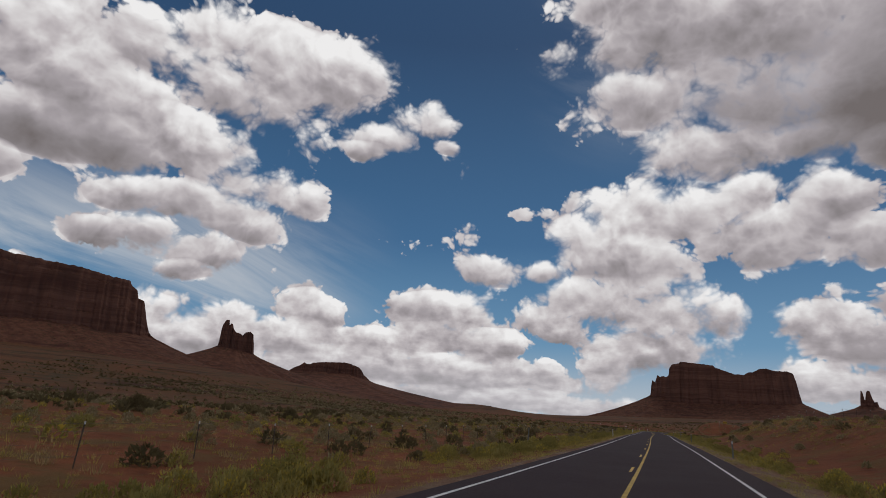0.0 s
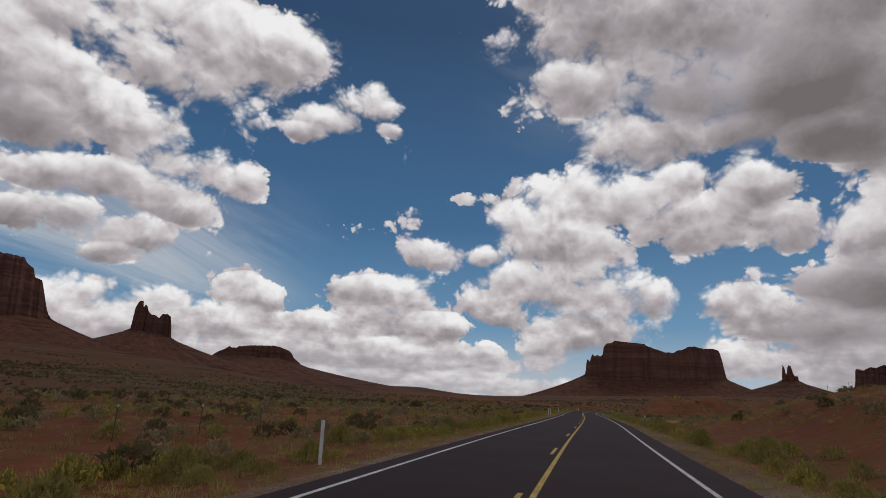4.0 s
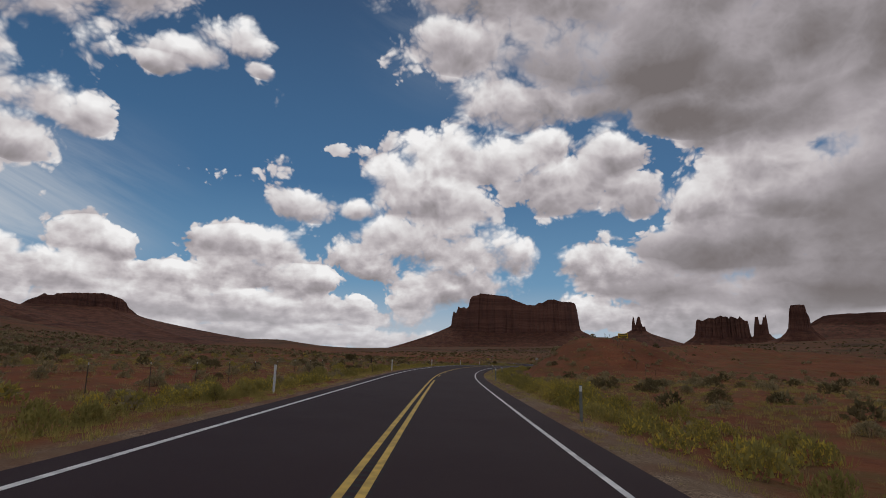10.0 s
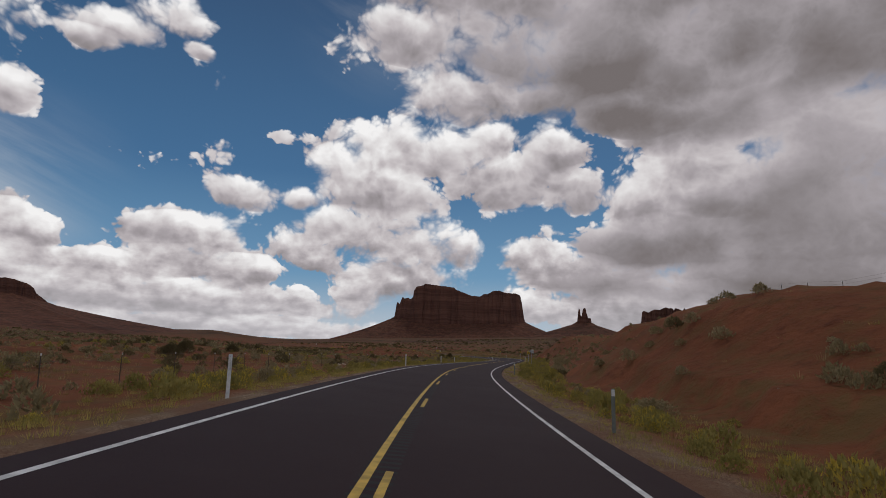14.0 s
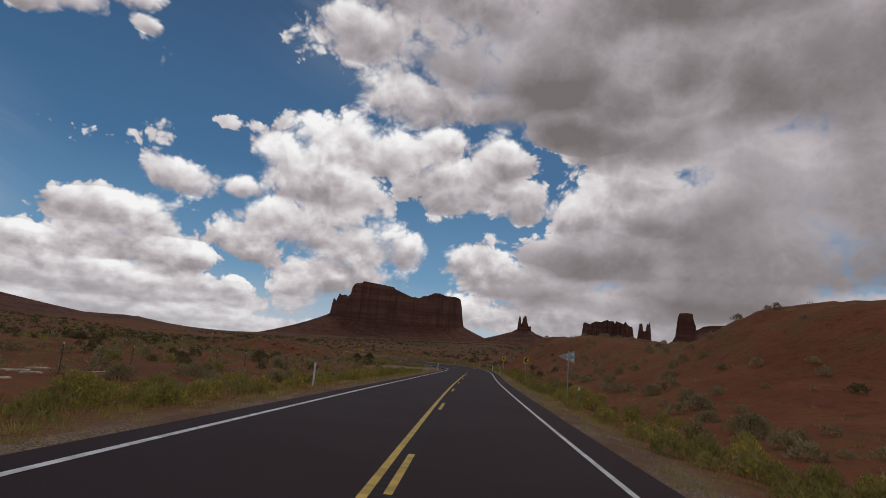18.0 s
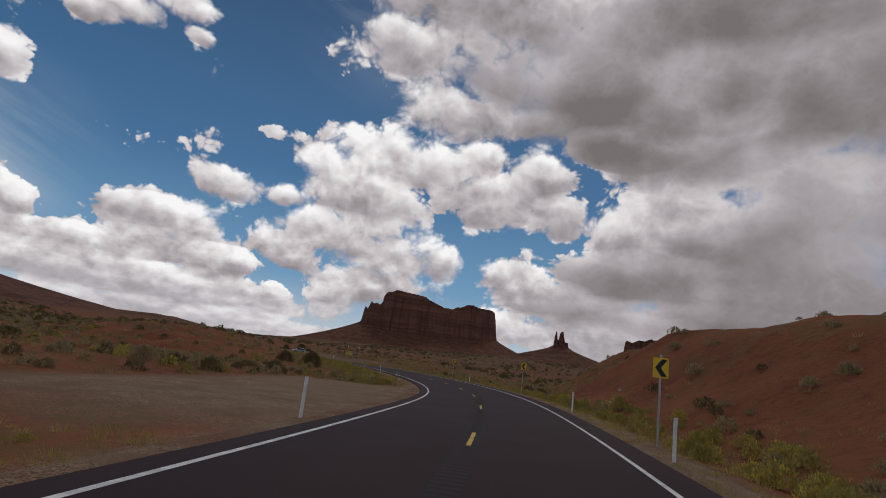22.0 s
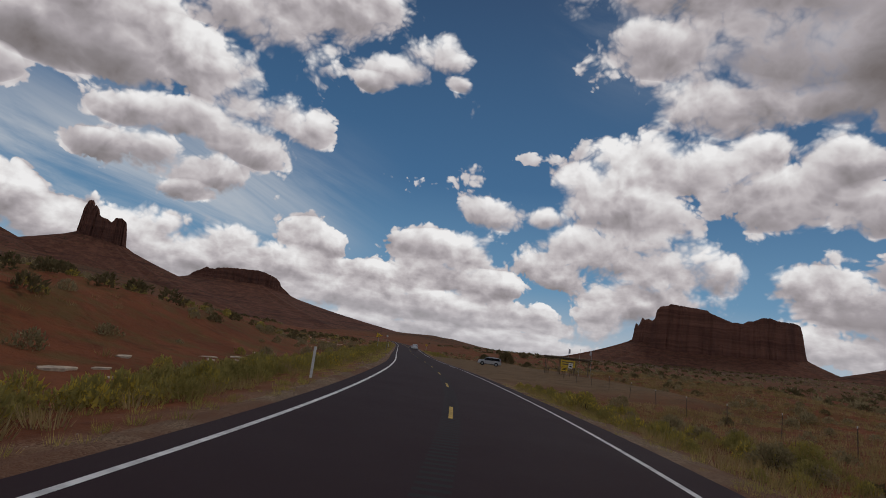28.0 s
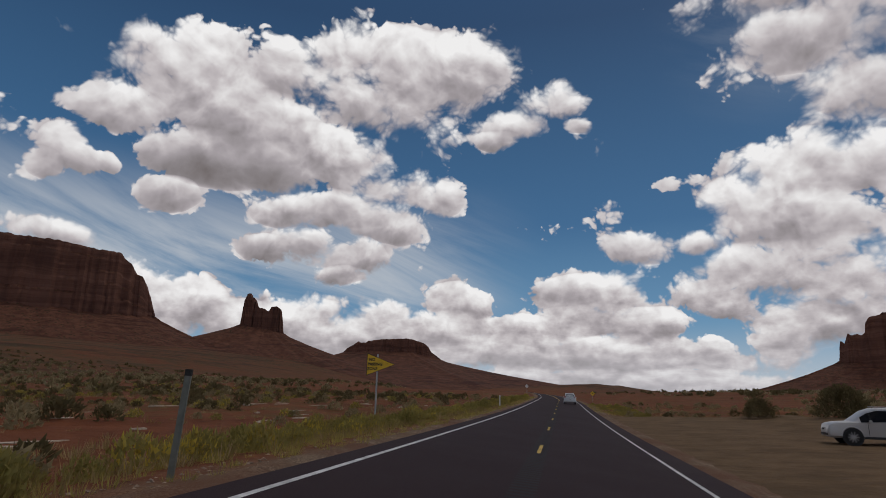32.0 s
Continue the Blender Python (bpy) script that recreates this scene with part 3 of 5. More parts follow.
def to_road(x, y):
    """Distance along the road and to the right of it, for world places."""
    x, y = np.ravel(x), np.ravel(y)
    s, lat = np.empty(len(x)), np.empty(len(x))
    for a in range(0, len(x), 20000):
        dx, dy = x[a:a + 20000, None] - _xy[None, ::4, 0], y[a:a + 20000, None] - _xy[None, ::4, 1]
        i = np.clip(np.argmin(dx * dx + dy * dy, 1) * 4, 2, len(_s) - 3)
        ex, ey = x[a:a + 20000] - _xy[i, 0], y[a:a + 20000] - _xy[i, 1]
        ds = ex * _d[i, 0] + ey * _d[i, 1]
        s[a:a + 20000] = _s[i] + ds
        lat[a:a + 20000] = ex * _right[i, 0] + ey * _right[i, 1]
    return s, lat


def smooth(x, lo, hi):
    u = np.clip((np.asarray(x, float) - lo) / (hi - lo), 0, 1)
    return u * u * (3 - 2 * u)


def waves(x, y, size, seed):
    """Cheap rolling noise, about -1 to 1."""
    r = np.random.RandomState(seed)
    out = 0
    for octave in range(4):
        for _ in range(3):
            a, ph = r.uniform(0, 2 * np.pi), r.uniform(0, 2 * np.pi)
            k = 2 * np.pi / (size / 1.9**octave * r.uniform(0.7, 1.3))
            out = out + np.sin((x * np.cos(a) + y * np.sin(a)) * k + ph) * 0.55**octave
    return out / 4.5


RISE = [(-180, 2.0), (-90, 4.2), (-60, 4.0), (-45, 3.2), (-36, 2.2), (-30, 1.6), (-25, 1.35), (-20, 1.2), (-17.7, 1.3), (-15.5, 0.95), (-10, 0.62), (-5, 0.85), (0, 1.0), (10, 1.3),
        (14, 1.45), (21, 1.5), (25, 1.7), (32, 2.2), (45, 3.0), (90, 3.0), (180, 2.0)]
# Mounds: s and lat of the middle, half length along the road, half width, height, squareness
BANK_S = [392, 410, 430, 450, 470, 487, 505, 525, 540, 557, 575, 600]
BANK_H = [0.0, 1.5, 3.4, 4.8, 5.8, 7.2, 8.6, 9.0, 9.2, 9.5, 9.0, 0.0]
BANK_OUT = [0, 0, 0, 0, 0, 0, 0, 1, 9, 18, 30, 45]
MOUNDS = [(441, 37, 20, 11, 6.2, 1.8), (660, 35, 42, 16, 1.2, 2.0), (352, 29.5, 33, 14, 6.5, 1.6), (488, 76, 30, 24, 2.6, 1.2), (85, 32, 95, 21, 3.7, 2.2), (150, 30, 60, 16, 1.2, 1.5), (606, -34, 52, 20, 3.2, 1.8), (680, 60, 60, 25, 2.0, 1.3), (400, -70, 70, 30, 2.0, 1.2)]


def pullouts(s, lat):
    """How far places lie in the gravel lay-by and in the dirt parking place, 0 to 1."""
    left = smooth(s, 470, 482) * (1 - smooth(s, 512, 524)) * smooth(-lat, 4, 5) * (1 - smooth(-lat, 14, 19))
    right = smooth(s, 612, 628) * (1 - smooth(s, 722, 736)) * smooth(lat, 4, 5) * (1 - smooth(lat, 23, 28))
    return left, right


def height(x, y):
    """The ground's height at world places."""
    shape = np.shape(x)
    x, y = np.ravel(np.asarray(x, float)), np.ravel(np.asarray(y, float))
    s, lat = to_road(x, y)
    e = np.abs(lat)
    side = np.sign(lat)
    zr = np.interp(s, _s, _z) + np.interp(s, _s, _bank) * np.clip(lat, -5.5, 5.5)
    az, r = np.degrees(np.arctan2(x - 8, y - 330)), np.hypot(x - 8, y - 330)
    el = glide([a for a, _ in RISE], [b for _, b in RISE], az)
    far = np.tan(np.radians(el)) * np.maximum(r - 120, 0) * smooth(r, 100, 900)
    near = zr - 0.10 - 0.45 * smooth(e, 4.6, 9.5) + 0.35 * smooth(e, 11, 26) + waves(x, y, 45, 3) * 0.45 * smooth(e, 8, 30)
    z = near * (1 - smooth(e, 60, 400)) + (far + waves(x, y, 420, 5) * 4.0 * smooth(e, 80, 700)) * smooth(e, 60, 400) + far * 0.5 * smooth(e, 40, 90) * (1 - smooth(e, 60, 400))
    for ms, ml, a, b, h, sq in MOUNDS:
        q = ((s - ms) / a) ** 2 + ((lat - ml) / b) ** 2
        rough = 1 + 0.10 * waves(x, y, 16, 9) + 0.05 * waves(x, y, 5, 11)
        z = z + h * np.exp(-q ** sq) * (0.35 * smooth(e, 8.5, 11) + 0.65 * smooth(e, 10, 20)) * rough
    # the long red bank outside the bend
    z = z + np.interp(s, BANK_S, BANK_H) * smooth(lat - np.interp(s, BANK_S, BANK_OUT), 8, 26) * (1 - smooth(lat, 110, 200)) * (1 + 0.08 * waves(x, y, 22, 31) + 0.03 * waves(x, y, 7, 33))
    # the raw cut at the foot of the roadside hill
    z = z + 1.25 * smooth(lat + 0.9 * waves(x, y, 9, 17), 12.2, 13.6) * (1 - smooth(lat, 20, 34)) * smooth(s, 312, 324) * (1 - smooth(s, 366, 386))
    # pull-outs are graded flat
    for k, rise in zip(pullouts(s, lat), (0.0, 0.28 * smooth(lat, 5, 11) + 0.7 * smooth(lat, 15, 24))):
        z = z * (1 - k) + (zr - 0.16 + rise + 0.02 * waves(x, y, 3, 4)) * k
    # washes and small gullies
    z = z - 0.5 * np.exp(-(waves(x, y, 70, 21) / 0.07) ** 2) * smooth(e, 13, 30) * (1 - smooth(e, 200, 500))
    return z.reshape(shape)


def grid_faces(rows, cols):
    i = np.arange(rows - 1)[:, None] * cols + np.arange(cols - 1)[None, :]
    return np.stack([i, i + 1, i + cols + 1, i + cols], -1).reshape(-1, 4)


def quick_mesh(name, verts, faces, mats, parent=None, shade=False):
    """A mesh from arrays; all faces have the same number of corners."""
    verts, faces = np.asarray(verts, np.float32), np.asarray(faces, np.int32)
    me = bpy.data.meshes.new(name)
    me.vertices.add(len(verts))
    me.vertices.foreach_set("co", verts.ravel())
    n = faces.shape[1]
    me.loops.add(faces.size)
    me.loops.foreach_set("vertex_index", faces.ravel())
    me.polygons.add(len(faces))
    me.polygons.foreach_set("loop_start", np.arange(0, faces.size, n, dtype=np.int32))
    me.polygons.foreach_set("use_smooth", np.full(len(faces), shade))
    for m in mats if isinstance(mats, (list, tuple)) else [mats]:
        me.materials.append(m)
    me.update(calc_edges=True)
    ob = new(name, me)
    ob.parent = parent
    return ob


def build_ground():
    def line(lo, hi, step, out_lo, out_hi):
        a = list(np.arange(lo, hi + step / 2, step))
        g = step
        while a[-1] < out_hi:
            g *= 1.11
            a.append(a[-1] + g)
        g = step
        while a[0] > out_lo:
            g *= 1.11
            a.insert(0, a[0] - g)
        return np.array(a)
    xs, ys = line(-72, 105, 1.15, -5600, 5600), line(-25, 800, 1.7, -4200, 5400)
    X, Y = np.meshgrid(xs, ys)
    Z = height(X, Y)
    ob = quick_mesh("ground", np.stack([X, Y, Z], -1).reshape(-1, 3), grid_faces(len(ys), len(xs)), SOIL, None, True)
    s, lat = to_road(X, Y)
    e = np.abs(lat)
    left, right = pullouts(s, lat)
    verge = np.where(lat < 0, 1 - smooth(e, 4.8, 5.7), 1 - smooth(e, 5.6, 7.2)) * 0.8
    rag = 1.2 * waves(np.ravel(X), np.ravel(Y), 9, 41)
    sandy = smooth(s + 3 * rag, 192, 200) * (1 - smooth(s + 3 * rag, 222, 232)) * smooth(lat + rag, 6.5, 8.5) * (1 - smooth(lat + rag, 19, 26))
    for name, values in (("far", smooth(e, 70, 330)), ("gravel", np.maximum(left, verge)), ("dirt", right), ("sand", sandy)):
        at = ob.data.attributes.new(name, "FLOAT", "POINT")
        at.data.foreach_set("value", np.asarray(values, np.float32).ravel())
    tagged(ob, "red sandy desert ground with gravel verges and low mounds", "ground", kind="structure")
    return ob


def strip(name, lats, ups, s0, s1, step, mat, parent=None):
    """A band along the road: lateral places and heights of its cross section."""
    n = max(2, int(round((s1 - s0) / step)) + 1)
    ss = np.linspace(s0, s1, n)
    S, L = np.meshgrid(ss, lats, indexing="ij")
    v = along(S.ravel(), L.ravel())
    v[:, 2] += np.tile(ups, n)
    return quick_mesh(name, v, grid_faces(n, len(lats))[:, ::-1], mat, parent)


ground = build_ground()
road = strip("road", [-4.45, -4.15, -2, 0, 2, 4.45, 4.75], [-0.4, 0.0, 0.0, 0.0, 0.0, 0.0, -0.4], -60, 1100, 2.0, ASPHALT)
tagged(road, "dark asphalt two-lane highway with white and yellow lines", "road", kind="structure")


def build_markings():
    for side in (-1, 1):
        strip("edge_line", [side * LANE - 0.06, side * LANE + 0.06], [0.005, 0.005], -60, 1100, 2.0, WHITE_LINE, road)
    # no-passing lines: on our side, on both, then on the far side
    strip("centre_line", [0.07, 0.19], [0.005, 0.005], -60, 262, 2.0, YELLOW_LINE, road)
    strip("centre_line", [-0.19, -0.07], [0.005, 0.005], 190, 459, 2.0, YELLOW_LINE, road)
    strip("centre_line", [-0.19, -0.07], [0.005, 0.005], 790, 1100, 2.0, YELLOW_LINE, road)
    strip("centre_line", [0.07, 0.19], [0.005, 0.005], 770, 1100, 2.0, YELLOW_LINE, road)
    marks = np.interp(np.arange(-7, 64), [-7, 0, 3, 12, 20, 29, 33, 36, 37, 38, 39, 41, 45, 47, 49, 51, 53, 64],
                      [-59, 25.5, 63, 171, 272.8, 381.3, 430.4, 465.3, 477.5, 492, 506, 529.8, 574.6, 598.6, 623.2, 649.6, 676.5, 808])
    for m in marks:
        lat = -0.13 if m < 190 else (0.13 if m < 459 else -0.18)
        if 190 < m < 262 or m > 775:
            continue
        strip("dash", [lat - 0.055, lat + 0.055], [0.005, 0.005], m - 1.5, m + 1.5, 1.0, YELLOW_LINE, road)
    # milled rumble grooves along the middle
    S = np.arange(200, 775, 0.32)
    c = np.stack([along(S + a, b - 0.18 * smooth(S, 455, 470), 0.0025) for a, b in ((-0.07, -0.24), (-0.07, 0.24), (0.07, 0.24), (0.07, -0.24))], 1)
    ob = quick_mesh("rumble_groove", c.reshape(-1, 3), np.arange(len(S) * 4).reshape(-1, 4), GROOVE, road)
    tagged(ob, "worn dark rumble grooves", kind="stuff")
    for side in (-1, 1):
        a = [side * 4.6, side * 5.1, side * 5.9] if side > 0 else [-4.3, -4.7, -5.3]
        u = [-0.09, -0.07, -0.17]
        if side < 0:
            a, u = a[::-1], u[::-1]
        sh = strip("shoulder", a, u, -60, 1100, 2.0, GRAVEL)
        tagged(sh, "narrow gravel shoulder beside the asphalt", "shoulder", kind="structure")


build_markings()

# ---- buttes and mesas ----


def profile(points, u):
    return np.interp(u, [p[0] for p in points], [p[1] for p in points])


def butte(x, y, facing, top, foot, depth, talus, label, seed=1, flute=5.0, cols=200, low=-40):
    """A sandstone butte: a fluted, ledged cliff on a sloping skirt. top and foot: (u, z) along the crest and along the cliff's foot;
    the crest runs across the facing direction, depth is its thickness, talus the run of the skirt per metre of fall."""
    r = np.random.RandomState(seed)
    m = np.array([math.sin(radians(facing)), math.cos(radians(facing))])
    ux = np.array([m[1], -m[0]])
    u0, u1 = top[0][0], top[-1][0]
    mid, span = (u0 + u1) / 2, (u1 - u0) / 2
    us = np.linspace(u0, u1, cols)

    def lumps(n, amp):
        return np.interp(us, np.linspace(u0, u1, n), r.uniform(-1, 1, n)) * amp
    jag = np.maximum(lumps(max(20, cols // 3), flute * 0.5), lumps(max(20, cols // 2), flute * 0.35))
    zt, zf = profile(top, us) + jag, profile(foot, us) + lumps(40, flute * 0.8)
    half = depth / 2 * np.clip(1 - np.abs((us - mid) / span) ** 4, 0.10, 1) ** 0.5

    def ring_mesh(name, rings, cap):
        V = []
        k = 2 * cols
        for z, off_f, off_b, spread in rings:
            uu = (us - mid) * (1 + np.asarray(spread) / max(span, 1.0)) + mid
            front = np.stack([uu * ux[0] - off_f * m[0], uu * ux[1] - off_f * m[1], z], -1)
            back = np.stack([uu * ux[0] + off_b * m[0], uu * ux[1] + off_b * m[1], z], -1)
            V.append(np.concatenate([front, back[::-1]]))
        n = len(rings)
        i = np.arange(k)
        F = np.concatenate([np.stack([a * k + i, a * k + (i + 1) % k, (a + 1) * k + (i + 1) % k, (a + 1) * k + i], -1) for a in range(n - 1)])
        if cap:
            c = np.arange(cols - 1)
            a = (n - 1) * k
            F = np.concatenate([F, np.stack([a + c, a + c + 1, a + k - 2 - c, a + k - 1 - c], -1)])
        return quick_mesh(name, np.concatenate(V), F, ROCK)
    root = new("butte")
    root.location = (x, y, 0)
    cliff = []
    ff, fb = lumps(70, flute * 1.5) + lumps(cols // 2, flute), lumps(70, flute * 1.5) + lumps(cols // 2, flute)
    for t in (-0.12, 0.0, 0.05, 0.2, 0.24, 0.42, 0.47, 0.62, 0.66, 0.84, 0.87, 0.95, 1.0):
        z = zf + t * (zt - zf)
        ledge = 3.5 * (t < 0.22) + 2.5 * (t < 0.45) + 1.8 * (t < 0.64) + 2.2 * (t < 0.855) - 2.5 * (t >= 1.0)
        back = (1 - t) * 0.05 * (zt - zf) + ledge * flute / 5
        wob = lumps(60, flute * 0.35)
        cliff.append((z, half + back + ff * (1 - 0.25 * t) + wob, half + back + fb * (1 - 0.25 * t), back * 0.6))
    ring_mesh("cliff", cliff, True).parent = root
    skirt = []
    rills = lumps(44, 0.05) + lumps(14, 0.12)
    for t in (1.0, 0.93, 0.92, 0.82, 0.81, 0.72, 0.70, 0.60, 0.585, 0.47, 0.46, 0.32, 0.31, 0.15, 0.0, -0.25):
        z = low + t * (zf + 4 - low)
        fall = np.maximum(zf - z, 0)
        out = fall * talus * (1 + 0.55 * (1 - t) ** 1.5) + 2
        gully = (rills + lumps(70, 0.006)) * fall * min(talus, 1.2)
        step = flute * sum(t < q for q in (0.925, 0.815, 0.71, 0.59, 0.465, 0.315)) * 0.9
        skirt.append((z, half + out + gully + step, half + out + step, out))
    ring_mesh("talus", skirt[::-1], False).parent = root
    return tagged(root, label, "butte")


butte(363, 3711, 6.0, [(-385, 191), (-382, 250), (-378, 274), (-364, 252), (-342, 300), (-328, 288), (-310, 293), (-291, 285), (-277, 296), (-272, 337), (-255, 358), (-216, 365), (-208, 375), (-148, 368), (-39, 355), (-28, 343), (26, 324), (65, 308), (115, 306), (130, 317), (158, 320), (194, 340), (225, 342), (273, 330), (326, 332), (356, 321), (366, 285), (378, 200)],
      [(-385, 181), (-143, 152), (72, 153), (378, 170)], 260, 1.7, "broad flat-topped red sandstone butte with a saddle and talus slopes", 2, 4.0, 260)
butte(674, 2321, 18.5, [(-31, 110), (-29, 135), (-25, 160), (-21, 152), (-19, 131), (-16, 129), (-11, 152), (-7, 159), (-1, 157), (3, 136), (8, 122), (16, 123), (19, 106)],
      [(-31, 106), (19, 103)], 24, 2.5, "pair of thin red sandstone spires on a talus cone", 3, 0.9, 90)
butte(797, 1948, 26.0, [(-73, 98), (-70, 125), (-65, 128), (-57, 125), (-51, 123), (-35, 132), (-20, 130), (-11, 135), (-2, 138), (4, 135), (16, 135), (20, 128), (23, 136), (33, 133), (43, 128), (49, 136), (55, 128), (61, 123), (69, 123), (71, 105), (73, 85)],
      [(-74, 77), (73, 74)], 34, 1.2, "long battlemented red sandstone wall on a low rise", 4, 2.2)
butte(886, 1901, 29.2, [(-18, 95), (-13, 133), (-5, 134), (-2, 112), (4, 112), (8, 133), (13, 132), (16, 142), (18, 121), (20, 92)],
      [(-18, 76), (20, 82)], 16, 1.2, "cluster of slender red sandstone columns", 5, 0.8, 80)
butte(816, 1594, 32.6, [(-23, 88), (-18, 129), (-14, 139), (1, 140), (14, 139), (17, 121), (21, 112), (23, 92)], [(-23, 79), (23, 84)], 34, 0.9, "single blocky red sandstone pillar", 6, 0.9, 80)
butte(-1503, 1789, -46.0, [(-60, 215), (-60, 285), (-52, 303), (-40, 305), (-37, 278), (-32, 293), (-25, 286), (-20, 270), (-11, 260), (5, 257), (18, 249), (26, 264), (42, 267), (55, 258), (62, 224), (66, 190)],
      [(-60, 206), (66, 180)], 50, 2.1, "jagged red sandstone tower on a talus cone", 7, 1.8, 120)
butte(-1369, 2296, -35.0, [(-195, 150), (-177, 164), (-150, 175), (-133, 188), (-123, 182), (-105, 183), (-96, 189), (-50, 195), (43, 200), (71, 195), (109, 183), (122, 171), (130, 155), (172, 128)],
      [(-195, 146), (-60, 150), (60, 148), (172, 123)], 160, 3.6, "low rounded red sandstone butte with long slopes", 8, 2.4)
butte(-1773, 1443, -58.0, [(-900, 480), (-420, 470), (-390, 420), (-320, 402), (-252, 398), (-114, 393), (-41, 382), (27, 380), (35, 369), (57, 354), (66, 328), (87, 324), (105, 280), (124, 221)],
      [(-900, 250), (-218, 216), (-58, 214), (124, 212)], 300, 1.7, "long flat-topped red sandstone mesa with sheer cliffs", 9, 5.0, 300)
butte(1066, 1786, 36.0, [(-140, 84), (-88, 108), (-71, 120), (-57, 128), (-31, 132), (52, 134), (300, 140), (700, 128)], [(-140, 80), (-60, 108), (700, 112)], 200, 2.2, "low dark mesa with a rounded shoulder", 10, 2.0)

# ---- scrub and grass ----
_rng = np.random.RandomState(11)


def leaf_dome(r, n, width, height, leaf, upright=0.5, low=0.0):
    """n small leaf blades over and inside an uneven dome: vertices and triangles."""
    a = r.uniform(0, 2 * np.pi, n)
    lump = 1 + 0.22 * np.sin(3 * a + r.uniform(0, 6)) + 0.15 * np.sin(5 * a + r.uniform(0, 6))
    v = r.uniform(low, 1, n) ** 0.8
    rad = np.sqrt(np.clip(1 - v * v, 0.03, 1)) * lump * r.uniform(0.55, 1.08, n)
    c = np.stack([np.cos(a) * rad * width / 2, np.sin(a) * rad * width / 2, v * height * r.uniform(0.75, 1.12, n)], -1)
    out = np.stack([np.cos(a) * (1 - upright), np.sin(a) * (1 - upright), np.full(n, upright + 0.25)], -1) + r.normal(0, 0.35, (n, 3))
    out /= np.linalg.norm(out, axis=1)[:, None]
    side = np.cross(out, r.normal(0, 1, (n, 3)))
    side /= np.linalg.norm(side, axis=1)[:, None]
    size = leaf * r.uniform(0.6, 1.4, n)[:, None]
    V = np.stack([c - side * size * 0.45, c + side * size * 0.45, c + out * size * 1.5], 1).reshape(-1, 3)
    V[:, 2] = np.maximum(V[:, 2], 0.01)
    return V, np.arange(3 * n).reshape(-1, 3)


def tuft(r, n, width, height, blade=0.010):
    """A tuft of grass: n bent blades."""
    a, q = r.uniform(0, 2 * np.pi, n), r.uniform(0, 1, n) ** 0.5
    base = np.stack([np.cos(a) * q * width / 2, np.sin(a) * q * width / 2, np.zeros(n)], -1)
    lean = np.stack([np.cos(a), np.sin(a), np.zeros(n)], -1) * (0.25 + 0.4 * q)[:, None] * height + r.normal(0, 0.06, (n, 3)) * height
    tip = base + lean * 0.8 + np.stack([np.zeros(n), np.zeros(n), height * r.uniform(0.55, 1.1, n)], -1)
    side = np.stack([-np.sin(a), np.cos(a), np.zeros(n)], -1) * blade * (1 + height)
    V = np.stack([base - side, base + side, tip], 1).reshape(-1, 3)
    V[:, 2] = np.maximum(V[:, 2], 0)
    return V, np.arange(3 * n).reshape(-1, 3)


def scatter(name, kinds, places, sizes, mat, label, category):
    """Many plants joined into one mesh. kinds: shapes to choose from; places: x, y; sizes: scale of each."""
    r = np.random.RandomState(len(places))
    z = height(places[:, 0], places[:, 1])
    pick, turn = r.randint(0, len(kinds), len(places)), r.uniform(0, 2 * np.pi, len(places))
    allv, n = [], 0
    for k, (V, _) in enumerate(kinds):
        i = np.where(pick == k)[0]
        c, s = np.cos(turn[i])[:, None], np.sin(turn[i])[:, None]
        w = sizes[i][:, None]
        x = (V[None, :, 0] * c - V[None, :, 1] * s) * w + places[i, 0][:, None]
        y = (V[None, :, 0] * s + V[None, :, 1] * c) * w + places[i, 1][:, None]
        zz = V[None, :, 2] * w * r.uniform(0.8, 1.15, (len(i), 1)) + z[i][:, None] - 0.03
        allv.append(np.stack([x, y, zz], -1).reshape(-1, 3))
    V = np.concatenate(allv)
    ob = quick_mesh(name, V, np.arange(len(V)).reshape(-1, 3), mat)
    return tagged(ob, label, category, kind="stuff")


def strewn(n, s0, s1, e0, e1, seed, side=0, patch=60.0, keep=0.0, power=1.0):
    """n places beside the road in loose drifts: world x, y."""
    r = np.random.RandomState(seed)
    out = []
    have = 0
    while have < n:
        s, e = r.uniform(s0, s1, 4 * n), e0 + (e1 - e0) * r.uniform(0, 1, 4 * n) ** power
        lat = e * (r.choice([-1, 1], 4 * n) if side == 0 else side)
        p = along(s, lat)
        d = waves(p[:, 0], p[:, 1], patch, seed + 1)
        left, right = pullouts(s, lat)
        # bare stretches: the lay-bys, the red cut faces and the sandy track
        bare = (left > 0.2) | (right > 0.2) | ((np.abs(s - 208) < 9) & (lat > 7) & (lat < 19))
        cut = ((np.abs(s - 343) < 34) & (lat > 10.5) & (lat < 16)) | ((np.abs(s - 100) < 70) & (lat > 8.5) & (lat < 15)) | ((np.abs(s - 603) < 30) & (lat < -9.5) & (lat > -17))
        hill = (smooth(s, 300, 315) * (1 - smooth(s, 560, 590)) * smooth(lat, 12, 18)) > r.uniform(0.25, 1.13, 4 * n)
        slope = (s > 572) & (s < 745) & (lat < -9.5) & (lat > -48) & (r.uniform(0, 1, 4 * n) < 0.62)
        good = (d + r.uniform(-0.7, 0.7, 4 * n) > keep) & ~bare & (~cut | (r.uniform(0, 1, 4 * n) < 0.12)) & ~hill & ~slope
        out.append(p[good, :2])
        have += good.sum()
    return np.concatenate(out)[:n]


